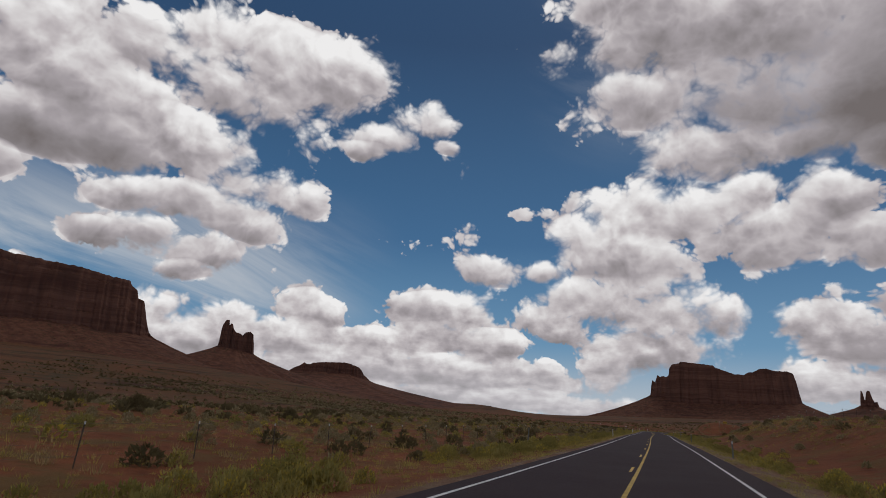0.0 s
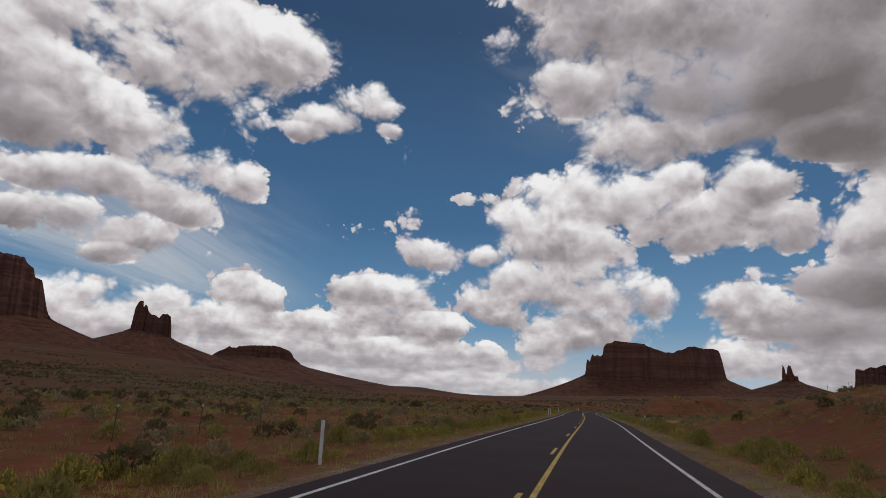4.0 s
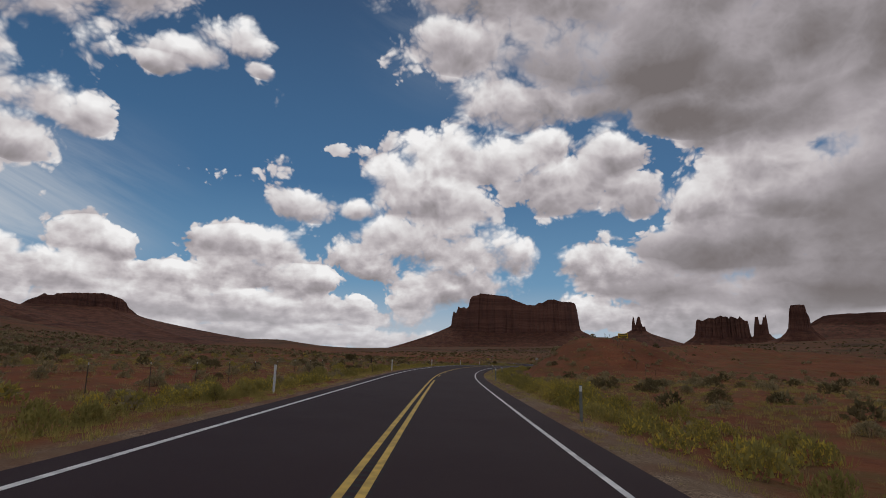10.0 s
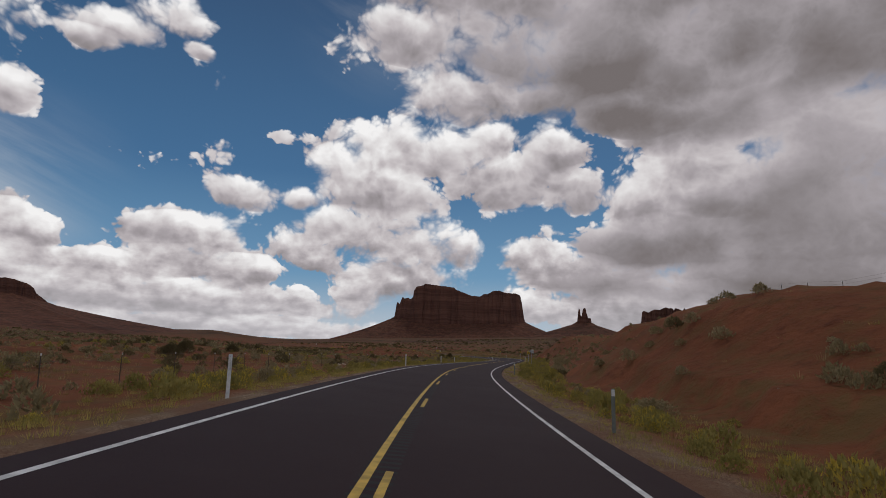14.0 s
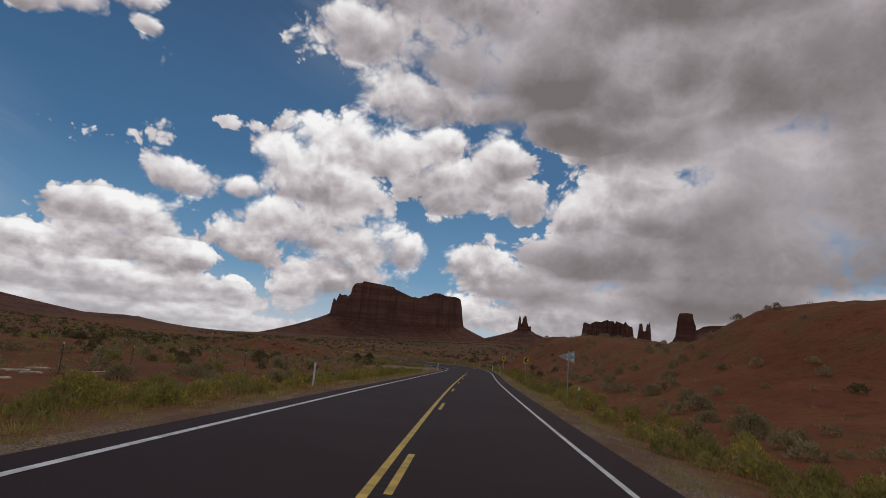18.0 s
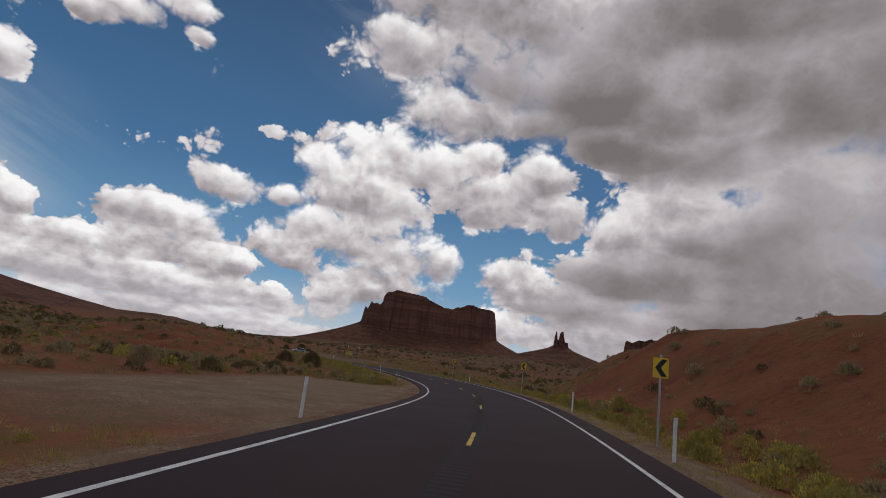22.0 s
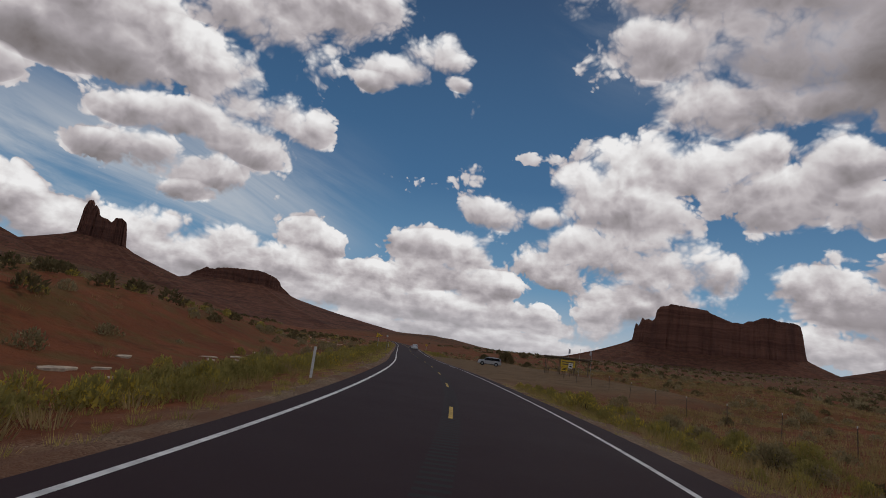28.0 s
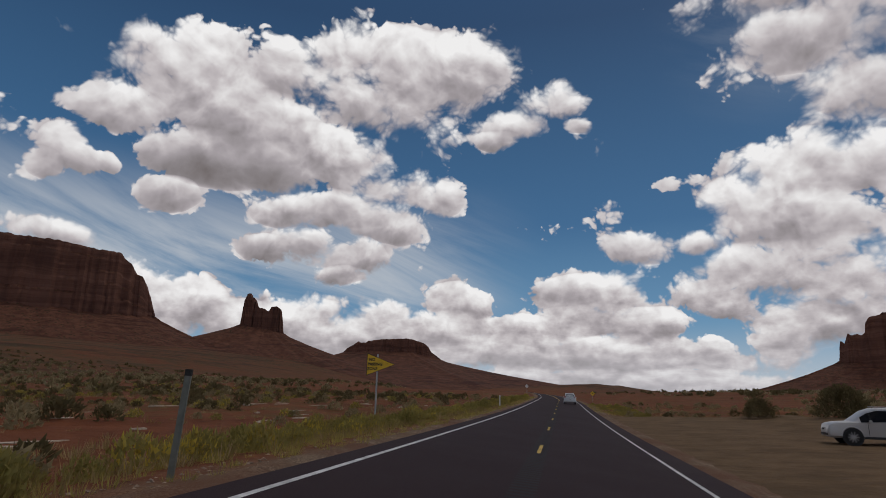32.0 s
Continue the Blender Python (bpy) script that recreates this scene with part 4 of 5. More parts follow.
def plant(name, shape, mat, stems, label, category, group):
    """One bush as a thing: foliage with a few stems."""
    ob = quick_mesh(name, shape[0], shape[1], mat)
    r = np.random.RandomState(stems)
    V, F = [], []
    for k in range(stems):
        a = r.uniform(0, 2 * np.pi)
        d, h = r.uniform(0.1, 0.32), r.uniform(0.3, 0.6)
        b = np.array([math.cos(a) * 0.05, math.sin(a) * 0.05, -0.05])
        t = np.array([math.cos(a) * d, math.sin(a) * d, h])
        q = np.array([-math.sin(a), math.cos(a), 0]) * 0.014
        u = np.array([0.014, 0, 0.006])
        n = len(V)
        V += [b + q, b - q, b + u, t + q * 0.4, t - q * 0.4, t + u * 0.4]
        F += [(n, n + 1, n + 4, n + 3), (n + 1, n + 2, n + 5, n + 4), (n + 2, n, n + 3, n + 5)]
    quick_mesh("stem", V, F, TWIG, ob)
    return tagged(ob, label, category, group)


def build_plants():
    r = np.random.RandomState(5)
    # single bushes near the road
    kinds = [
        (plant("sagebrush", leaf_dome(r, 1100, 1.15, 0.62, 0.055), SAGE, 9, "grey-green sagebrush clump growing in red sand", "bush", "sagebrush by the road"), 70, 8.5, 26),
        (plant("sagebrush", leaf_dome(r, 900, 0.9, 0.55, 0.05), SAGE, 8, "small round grey-green sagebrush on bare red soil", "bush", "sagebrush by the road"), 60, 8.5, 26),
        (plant("rabbitbrush", leaf_dome(r, 1500, 1.35, 0.85, 0.055, 0.8), RABBIT, 10, "yellow-flowering rabbitbrush on the road verge", "bush", "rabbitbrush on the verge"), 66, 6.8, 11),
        (plant("rabbitbrush", leaf_dome(r, 1100, 1.0, 0.65, 0.05, 0.85), RABBIT, 9, "low yellow-green rabbitbrush on the road verge", "bush", "rabbitbrush on the verge"), 60, 6.6, 10),
        (plant("blackbrush", leaf_dome(r, 1000, 1.3, 0.8, 0.06, 0.6), DARKBUSH, 11, "dark twiggy bush among the sagebrush", "bush", "dark bushes on the flats"), 40, 13, 34),
    ]
    for k, (ob, n, e0, e1) in enumerate(kinds):
        pts = strewn(n, 0, 720, e0, e1, 40 + k, keep=0.1, patch=45)
        z = height(pts[:, 0], pts[:, 1])
        for i, (p, h) in enumerate(zip(pts, z)):
            m = pose(p[0], p[1], h - 0.03, 0, 0, r.uniform(0, 360))
            f = r.uniform(0.6, 1.45)
            if i == 0:
                ob.matrix_basis = m
                continue
            c = copy_thing(ob, m)
            c.scale = (f, f * r.uniform(0.85, 1.2), f * r.uniform(0.75, 1.15))
    # the thick flowering clumps where the road begins to bend
    clump = kinds[2][0]
    for s, lat, f in [(247.5, 7.6, 1.35), (249.6, 8.4, 1.5), (251.4, 7.5, 1.2), (253.2, 8.6, 1.45), (255.5, 7.8, 1.25), (258, 8.5, 1.4), (244.8, 8.7, 1.1), (262, 7.9, 1.15), (266, 8.4, 1.2)]:
        p = along(s, lat)
        c = copy_thing(clump, pose(p[0], p[1], float(height(p[:1], p[1:2])[0]) - 0.04, 0, 0, s * 31))
        c.scale = (f, f * 1.1, f * 0.95)
    # large dark bushes standing apart
    big = plant("greasewood", leaf_dome(r, 4200, 3.4, 2.3, 0.11, 0.6), DARKBUSH, 16, "large dark green greasewood bush on the desert flat", "bush", "large dark bushes")
    first = True
    for s, lat, f in [(556, -15.5, 0.9), (553, -19.5, 0.7), (719, 19, 0.85), (712, 23.5, 1.2), (60, -64, 1.0), (78, -52, 0.7), (230, -40, 0.8), (248, -46, 0.75), (372, -38, 0.9), (384, -44, 0.8), (392, -41, 0.6), (640, -52, 0.8), (665, -44, 0.7), (690, -60, 0.7), (470, -60, 0.7), (735, 34, 0.8)]:
        p = along(s, lat)
        m = pose(p[0], p[1], float(height(p[:1], p[1:2])[0]) - 0.05, 0, 0, s * 7)
        if first:
            big.matrix_basis, first = m, False
            big.scale = (f, f, f)
        else:
            c = copy_thing(big, m)
            c.scale = (f, f, f * 0.9)
    # the countless rest
    sage = [leaf_dome(r, 110, 1.0, 0.55, 0.13) for _ in range(6)]
    small = [leaf_dome(r, 26, 1.2, 0.6, 0.42) for _ in range(5)]
    near = [leaf_dome(r, 300, 0.9, 0.5, 0.07, 0.8) for _ in range(5)]
    pts = strewn(3400, -10, 790, 8.5, 70, 71, keep=-0.1, patch=50)
    scatter("sagebrush_scrub", sage, pts, r.uniform(0.45, 1.25, len(pts)), SAGE, "scattered grey-green sagebrush over the red flats", "scrub")
    pts = strewn(1000, -10, 790, 10, 75, 72, keep=0.15, patch=65)
    scatter("dark_scrub", sage, pts, r.uniform(0.5, 1.5, len(pts)), DARKBUSH, "scattered dark brush over the red flats", "scrub")
    pts = strewn(6000, -20, 1000, 55, 420, 73, keep=0.1, patch=120)
    scatter("distant_sagebrush", small, pts, r.uniform(0.5, 1.35, len(pts)), SAGE, "distant grey-green sagebrush on the slopes", "scrub")
    pts = strewn(6500, -20, 1100, 60, 700, 74, keep=0.2, patch=160)
    scatter("distant_dark_scrub", small, pts, r.uniform(0.6, 2.0, len(pts)), DARKBUSH, "distant dark brush on the slopes", "scrub")
    pts = strewn(2600, -10, 780, 6.4, 11.5, 75, keep=-0.15, patch=30)
    scatter("verge_scrub", near, pts, r.uniform(0.4, 1.25, len(pts)), RABBIT, "yellow-green rabbitbrush belt along the verges", "scrub")
    # grey shrubs dotted over the red hill and the bank outside the bend
    hs, hl = r.uniform(312, 572, 420), 13 + 50 * r.uniform(0, 1, 420) ** 1.3
    pts = along(hs, hl)[:, :2]
    scatter("bank_scrub", near, pts, r.uniform(0.5, 1.5, len(pts)), SAGE, "grey shrubs dotted over the bare red bank", "scrub")
    hs, hl = r.uniform(560, 760, 300), -9 - 60 * r.uniform(0, 1, 300) ** 0.9
    pts = along(hs, hl)[:, :2]
    scatter("slope_scrub", near, pts, r.uniform(0.4, 1.3, len(pts)), SAGE, "grey shrubs over the red slope by the lay-by", "scrub")
    pts = strewn(1200, 0, 780, 14, 95, 81, side=-1, keep=-0.2, patch=40)
    scatter("yellow_scrub", sage, pts, r.uniform(0.4, 1.2, len(pts)), RABBIT, "yellow-green brush scattered over the flats", "scrub")
    pts = strewn(2600, 420, 1050, 110, 520, 84, side=-1, keep=0.1, patch=70)
    scatter("hillside_scrub", small, pts, r.uniform(0.5, 1.6, len(pts)), SAGE, "grey brush dotted over the long red hillside", "scrub")
    # the flowering belt on the outer verge, and the brush on the slope above its bare red foot
    pts = strewn(420, 560, 780, 6.3, 9.0, 91, side=-1, keep=-0.6, patch=20)
    scatter("verge_belt", near, pts, r.uniform(0.6, 1.35, len(pts)), RABBIT, "thick yellow-green rabbitbrush belt on the outer verge", "scrub")
    for seed, n, mat, big_most, name, label in [(92, 420, DARKBUSH, 1.7, "slope_dark_brush", "dark brush on the upper red slope"), (93, 260, RABBIT, 1.1, "slope_yellow_brush", "yellow-green brush on the upper red slope")]:
        q = np.random.RandomState(seed)
        pts = along(q.uniform(590, 790, n), -17 - 75 * q.uniform(0, 1, n))[:, :2]
        scatter(name, sage, pts, q.uniform(0.6, big_most, n), mat, label, "scrub")
    # grasses
    tufts = [tuft(r, 22, 0.55, 0.34) for _ in range(6)]
    pts = strewn(19000, -8, 780, 4.75, 10.5, 76, keep=-0.3, patch=14, power=1.2)
    fine = [tuft(r, 36, 0.5, 0.30, 0.006) for _ in range(6)]
    scatter("verge_grass", fine, pts, r.uniform(0.35, 0.85, len(pts)), GREENGRASS, "green and yellow grass along the road verges", "grass")
    pts = strewn(24000, -8, 780, 7.5, 55, 77, keep=-0.15, patch=34)
    scatter("dry_grass", tufts, pts, r.uniform(0.4, 1.1, len(pts)), GRASS, "dry straw-coloured grass tufts on red sand", "grass")
    pts = np.concatenate([strewn(9000, 528, 700, 6, 48, 82, side=1, keep=-0.5, patch=26), strewn(3200, 512, 720, 6, 13, 83, side=-1, keep=-0.1, patch=26)])
    scatter("pale_grass", tufts, pts, r.uniform(0.5, 1.35, len(pts)), GRASS, "pale dry grass spread over the flats by the lay-by", "grass")
    pts = np.concatenate([strewn(11000, 60, 330, 8, 46, 86, side=1, keep=-0.25, patch=30), strewn(8000, -8, 300, 8, 60, 87, side=-1, keep=-0.1, patch=40)])
    scatter("olive_grass", tufts, pts, r.uniform(0.4, 0.95, len(pts)), GREENGRASS, "low olive grass over the sandy flats", "grass")
    # loose stones
    st = []
    for _ in range(4):
        v = r.normal(0, 1, (6, 3))
        v = v / np.linalg.norm(v, axis=1)[:, None] * np.array([0.06, 0.05, 0.035])
        o = np.array([[1, 0, 0], [-1, 0, 0], [0, 1, 0], [0, -1, 0], [0, 0, 1], [0, 0, -1]]) * np.array([0.055, 0.045, 0.03]) + v * 0.35
        t = [(0, 2, 4), (2, 1, 4), (1, 3, 4), (3, 0, 4), (2, 0, 5), (1, 2, 5), (3, 1, 5), (0, 3, 5)]
        st.append((o[np.array(t).ravel()], None))
    p1 = np.concatenate([strewn(3500, -5, 700, 4.9, 7.5, 78, keep=-0.8, patch=12), strewn(9000, 540, 780, 4.3, 6.8, 79, side=-1, keep=-0.8, patch=12)])
    S = np.concatenate([r.uniform(474, 520, 4500), r.uniform(0, 700, 900)])
    L = np.concatenate([r.uniform(-17, -5.0, 4500), r.uniform(7, 30, 900) * r.choice([-1, 1], 900)])
    p2 = along(S, L)[:, :2]
    pts = np.concatenate([p1, p2])
    scatter("loose_stones", st, pts, r.uniform(0.35, 1.2, len(pts)) ** 1.6, STONE, "loose pale stones on the gravel verges", "stones")


build_plants()

# ---- things beside the road ----
POST_BROWN = plain("brown_steel_post", (0.10, 0.075, 0.055), 0.7, 0.2)
POST_GREEN = plain("weathered_green_steel", (0.20, 0.21, 0.18), 0.6, 0.3)
POST_WHITE = plain("white_reflector", (0.75, 0.74, 0.70), 0.5)
POST_DARK = plain("black_band", (0.02, 0.02, 0.02), 0.6)
GALV = plain("galvanised_steel", (0.42, 0.43, 0.43), 0.45, 0.8)
SIGN_YELLOW = plain("yellow_sign_sheeting", (0.78, 0.50, 0.03), 0.45, vary=0.08)
SIGN_BLACK = plain("black_sign_paint", (0.015, 0.015, 0.015), 0.5)
SIGN_BACK = plain("bare_aluminium", (0.40, 0.41, 0.42), 0.4, 0.85)
WOOD = plain("weathered_wood", (0.16, 0.12, 0.085), 0.9, vary=0.35, scale=5)
CANVAS = plain("yellow_banner", (0.62, 0.42, 0.05), 0.8)


def part(name, bm, mat, parent=None, label=""):
    """Links a bmesh as one mesh object under a thing."""
    me = bpy.data.meshes.new(name)
    bm.to_mesh(me)
    bm.free()
    me.materials.append(mat)
    ob = new(name, me)
    ob.parent = parent
    return tagged(ob, label)


def box(x0, x1, y0, y1, z0, z1, bevel=0.0):
    bm = bmesh.new()
    bmesh.ops.create_cube(bm, size=1, matrix=Matrix.Translation(((x0 + x1) / 2, (y0 + y1) / 2, (z0 + z1) / 2)) @ Matrix.Diagonal((x1 - x0, y1 - y0, z1 - z0, 1)))
    if bevel:
        bmesh.ops.bevel(bm, geom=bm.edges[:], offset=bevel, segments=2, affect="EDGES")
    return bm


def rod(a, b, r0, r1=None, n=10):
    """A round bar from a to b."""
    a, b = Vector(a), Vector(b)
    bm = bmesh.new()
    m = Matrix.Translation((a + b) / 2) @ (b - a).to_track_quat("Z", "Y").to_matrix().to_4x4()
    bmesh.ops.create_cone(bm, cap_ends=True, segments=n, radius1=r0, radius2=r0 if r1 is None else r1, depth=(b - a).length, matrix=m)
    return bm


def plate(points, y0, y1):
    """A flat plate in the x-z plane, from y0 to y1 thick."""
    bm = bmesh.new()
    f = bm.faces.new([bm.verts.new((x, y0, z)) for x, z in points])
    g = bmesh.ops.extrude_face_region(bm, geom=[f])
    bmesh.ops.translate(bm, vec=(0, y1 - y0, 0), verts=[v for v in g["geom"] if isinstance(v, bmesh.types.BMVert)])
    bmesh.ops.recalc_face_normals(bm, faces=bm.faces[:])
    return bm


def stand(s, lat, turn=0.0, sink=0.05):
    """The pose of a thing on the ground beside the road; its +y looks along the road."""
    p = along(s, lat)
    h = float(np.interp(s, _s, np.degrees(_h)))
    return pose(p[0], p[1], float(height(p[:1], p[1:2])[0]) - sink, 0, 0, h + turn)


def delineator(height_m, mat, label):
    root = new("delineator_post")
    bm = box(-0.05, 0.05, -0.012, 0.012, 0, height_m, 0.004)
    part("post", bm, mat, root)
    part("rib", box(-0.012, 0.012, 0.012, 0.035, 0, height_m - 0.05), mat, root)
    part("reflector", box(-0.045, 0.045, -0.02, -0.0125, height_m - 0.2, height_m - 0.02, 0.003), POST_WHITE, root, "white reflective sheet")
    for z in (height_m - 0.06, height_m - 0.16):
        part("bolt", rod((0, -0.026, z), (0, -0.019, z), 0.009, n=6), GALV, root)
    return tagged(root, label, "marker post", "marker posts along the road")


def build_posts():
    a = delineator(1.25, POST_GREEN, "green steel marker post with a white reflector")
    b = delineator(1.2, POST_WHITE, "slim white marker post beside the road")
    spots = [(a, 48, 5.9), (a, 98, 5.9), (b, 104, -5.9), (a, 148, 5.9), (a, 197, 5.9), (b, 194, -6.0), (b, 201, -6.0), (a, 238.5, 5.6), (b, 243, -6.0), (a, 278, 5.6), (b, 281, -5.4),
             (a, 302, 7.0), (a, 318.6, 5.4), (b, 318, -5.0), (b, 361, -5.2), (a, 361, 5.8), (b, 393, -6.0), (a, 418.2, 7.2), (b, 414, -6.8), (b, 478.5, 5.0), (b, 478.5, -5.0), (b, 496, 5.0), (b, 541.5, 5.4), (a, 517, -6.4), (b, 553.5, -5.3), (b, 592, -5.4), (b, 720, -6.0)]
    used = set()
    for ob, s, lat in spots:
        m = stand(s, lat, 0)
        if ob in used:
            copy_thing(ob, m)
        else:
            ob.matrix_basis = m
            used.add(ob)


def fence_post():
    root = new("fence_post")
    part("stake", box(-0.018, 0.018, -0.006, 0.006, 0, 1.45, 0.002), POST_BROWN, root)
    part("web", box(-0.006, 0.006, 0.006, 0.03, 0, 1.45), POST_BROWN, root)
    part("tip", box(-0.02, 0.02, -0.008, 0.032, 1.36, 1.46, 0.002), POST_WHITE, root, "faded white tip")
    return tagged(root, "thin rusty steel fence post standing in sand", "fence post", "fence posts along the road")


def build_fences():
    base = fence_post()
    first = True
    r = np.random.RandomState(3)
    for name, s0, s1, lat in (("wire_fence", -12, 465, lambda s: -15.0 - 1.5 * math.sin(s / 60)), ("wire_fence", 304, 400, lambda s: 30.0 + 2 * math.sin(s / 30)), ("wire_fence", 560, 640, lambda s: 17.0), ("wire_fence", 10, 190, lambda s: 24.0)):
        tops = []
        for s in np.arange(s0, s1, 5.0):
            m = stand(s, lat(s), r.uniform(-20, 20), 0.1) @ pose(0, 0, 0, r.uniform(-3, 3), r.uniform(-3, 3), 0)
            tops.append(m)
            if first:
                base.matrix_basis, first = m, False
            else:
                copy_thing(base, m)
        root = new(name)
        for h in (0.45, 0.8, 1.15, 1.38):
            V, F = [], []
            for a in tops:
                p = a @ Vector((0, -0.012, h))
                V += [p + Vector((0, 0, 0.004)), p + Vector((0.004, 0, -0.003)), p + Vector((-0.004, 0, -0.003))]
            for i in range(len(tops) - 1):
                for k in range(3):
                    F.append((3 * i + k, 3 * i + (k + 1) % 3, 3 * i + 3 + (k + 1) % 3, 3 * i + 3 + k))
            quick_mesh("wire", [tuple(v) for v in V], F, POST_BROWN, root)
        tagged(root, "four strands of thin rusty fence wire", "fence")


def chevron():
    root = new("chevron_sign")
    part("post", box(-0.035, 0.035, 0.012, 0.05, -0.8, 2.95, 0.004), GALV, root)
    part("panel", box(-0.26, 0.26, -0.004, 0.004, 2.17, 2.85, 0.012), SIGN_YELLOW, root, "yellow reflective panel")
    part("arrow", plate([(-0.19, 2.51), (0.02, 2.80), (0.21, 2.80), (0.0, 2.51), (0.21, 2.22), (0.02, 2.22)], -0.009, -0.005), SIGN_BLACK, root, "black chevron pointing into the bend")
    for z in (2.24, 2.78):
        part("bolt", rod((0, -0.016, z), (0, -0.004, z), 0.012, n=6), GALV, root)
    return tagged(root, "yellow chevron sign with black arrow on a steel post", "road sign", "chevron signs round the bend")


def words(text, size, mat, parent, x, y, z, turn=(90, 0, 0)):
    cu = bpy.data.curves.new("lettering", "FONT")
    cu.body, cu.size, cu.extrude, cu.align_x, cu.align_y = text, size, 0.002, "CENTER", "CENTER"
    cu.offset = 0.006
    cu.materials.append(mat)
    ob = new("lettering", cu)
    ob.parent = parent
    ob.matrix_basis = pose(x, y, z, *turn)
    return ob


def bars(parent, rows, mat):
    """Plain bars for writing that cannot be read: x, z, width, height."""
    for x, z, w, h, y in rows:
        part("writing_bar", box(x - w / 2, x + w / 2, y - 0.004, y, z - h / 2, z + h / 2), mat, parent)


def pennant(front):
    root = new("pennant_sign")
    part("post", box(-0.035, 0.035, 0.012, 0.05, -0.8, 3.0, 0.004), GALV, root)
    tri = [(-0.45, 2.1), (0.75, 2.56), (-0.45, 3.02)]
    part("panel", plate(tri, -0.004, 0.004), SIGN_YELLOW, root, "yellow pennant panel")
    if front:
        part("border", plate([(-0.47, 2.07), (0.79, 2.56), (-0.47, 3.05)], -0.002, 0.003), SIGN_BLACK, root)
        for k, (w, z, sz) in enumerate((("NO", 2.76, 0.17), ("PASSING", 2.56, 0.17), ("ZONE", 2.36, 0.17))):
            words(w, sz, SIGN_BLACK, root, -0.24 + 0.14 * (k == 1) + 0.02 * (k == 2), -0.008, z)
        return tagged(root, "yellow pennant no passing zone sign on a post", "road sign")
    part("back", plate([(-0.44, 2.12), (0.72, 2.56), (-0.44, 3.0)], 0.005, 0.007), SIGN_BACK, root, "bare metal back")
    for x, z in ((-0.3, 2.76), (0.02, 2.7), (-0.3, 2.36), (0.02, 2.42)):
        part("bracket_plate", box(x - 0.09, x + 0.09, 0.008, 0.016, z - 0.075, z + 0.075, 0.004), POST_WHITE, root)
    return tagged(root, "triangular sign seen from its bare metal back", "road sign")


def build_signs():
    c = chevron()
    first = True
    for s, lat, turn in ((447.5, 6.6, -8), (483, 5.8, -2), (518, 5.6, 6), (550, 5.2, 10)):
        m = stand(s, lat, turn, -0.1)
        if first:
            c.matrix_basis, first = m, False
        else:
            copy_thing(c, m)
    pennant(True).matrix_basis = stand(681.7, -7.4, 8, -0.2)
    pennant(False).matrix_basis = stand(426.1, 7.8, 180, -0.5)
    # hand-painted board on the hill
    b = new("painted_board")
    for x in (-0.75, 0.75):
        part("stake", box(x - 0.04, x + 0.04, 0.02, 0.09, 0, 2.0, 0.005), WOOD, b)
    part("board", box(-0.95, 0.95, -0.01, 0.015, 1.0, 1.9, 0.006), SIGN_YELLOW, b, "yellow painted board")
    bars(b, [(0, 1.68, 1.5, 0.16, -0.012), (0, 1.38, 1.6, 0.2, -0.012), (0, 1.12, 1.2, 0.1, -0.012)], SIGN_BLACK)
    tagged(b, "yellow hand-painted board on two wooden stakes", "sign").matrix_basis = stand(338, 30.5, -8)
    # small signs where the road climbs out of sight
    for mat, tone, s, lat in ((POST_WHITE, "white", 816.6, -6.8), (SIGN_YELLOW, "yellow", 796, 8.2)):
        d = new("warning_sign")
        part("post", box(-0.035, 0.035, 0.012, 0.05, -0.3, 2.6, 0.004), GALV, d)
        part("panel", plate([(-0.52, 2.3), (0, 1.78), (0.52, 2.3), (0, 2.82)], -0.004, 0.004), mat, d, tone + " diamond panel")
        bars(d, [(0, 2.3, 0.34, 0.12, -0.005)], SIGN_BLACK)
        tagged(d, "diamond-shaped " + tone + " road sign on a steel post", "road sign").matrix_basis = stand(s, lat, 0)
    # leaning stake with a dark head
    q = new("marker_stake")
    part("stake", rod((0, 0, 0), (0, 0, 1.35), 0.022, n=8), POST_BROWN, q)
    part("head", box(-0.05, 0.05, -0.03, 0.03, 1.1, 1.42, 0.012), POST_DARK, q, "dark worn head")
    tagged(q, "leaning rusty stake with a dark head", "post").matrix_basis = stand(273.7, -6.2, 0) @ pose(0, 0, 0, 0, -9, 0)
    # thick post by the verge
    g = new("steel_post")
    part("post", box(-0.05, 0.05, -0.03, 0.03, 0, 1.66, 0.008), POST_GREEN, g)
    part("cap", box(-0.054, 0.054, -0.034, 0.034, 1.56, 1.67, 0.006), POST_DARK, g, "pale worn top")
    tagged(g, "thick weathered green steel post beside the road", "post").matrix_basis = stand(665.6, -5.4, 10) @ pose(0, 0, 0, 0, 3, 0)
    copy_thing(g, stand(55.5, -10.6, 20) @ pose(0, 0, 0, 0, 4, 0))


# ---- vehicles ----
GLASS = plain("tinted_glass", (0.008, 0.008, 0.010), 0.12, 0.0, 0.1, spec=0.35)
TYRE = plain("black_rubber", (0.018, 0.018, 0.018), 0.85)
RIM = plain("alloy_rim", (0.55, 0.56, 0.58), 0.3, 0.9)
PLASTIC = plain("black_plastic", (0.02, 0.02, 0.021), 0.6)
LAMP_RED = plain("red_lamp_lens", (0.35, 0.015, 0.012), 0.2)
LAMP_CLEAR = plain("clear_lamp_lens", (0.65, 0.67, 0.70), 0.15)
PAINT_WHITE = plain("white_car_paint", (0.72, 0.72, 0.71), 0.3, vary=0.05, scale=0.6)
PAINT_SILVER = plain("silver_car_paint", (0.46, 0.45, 0.44), 0.35, 0.4, vary=0.05, scale=0.6)


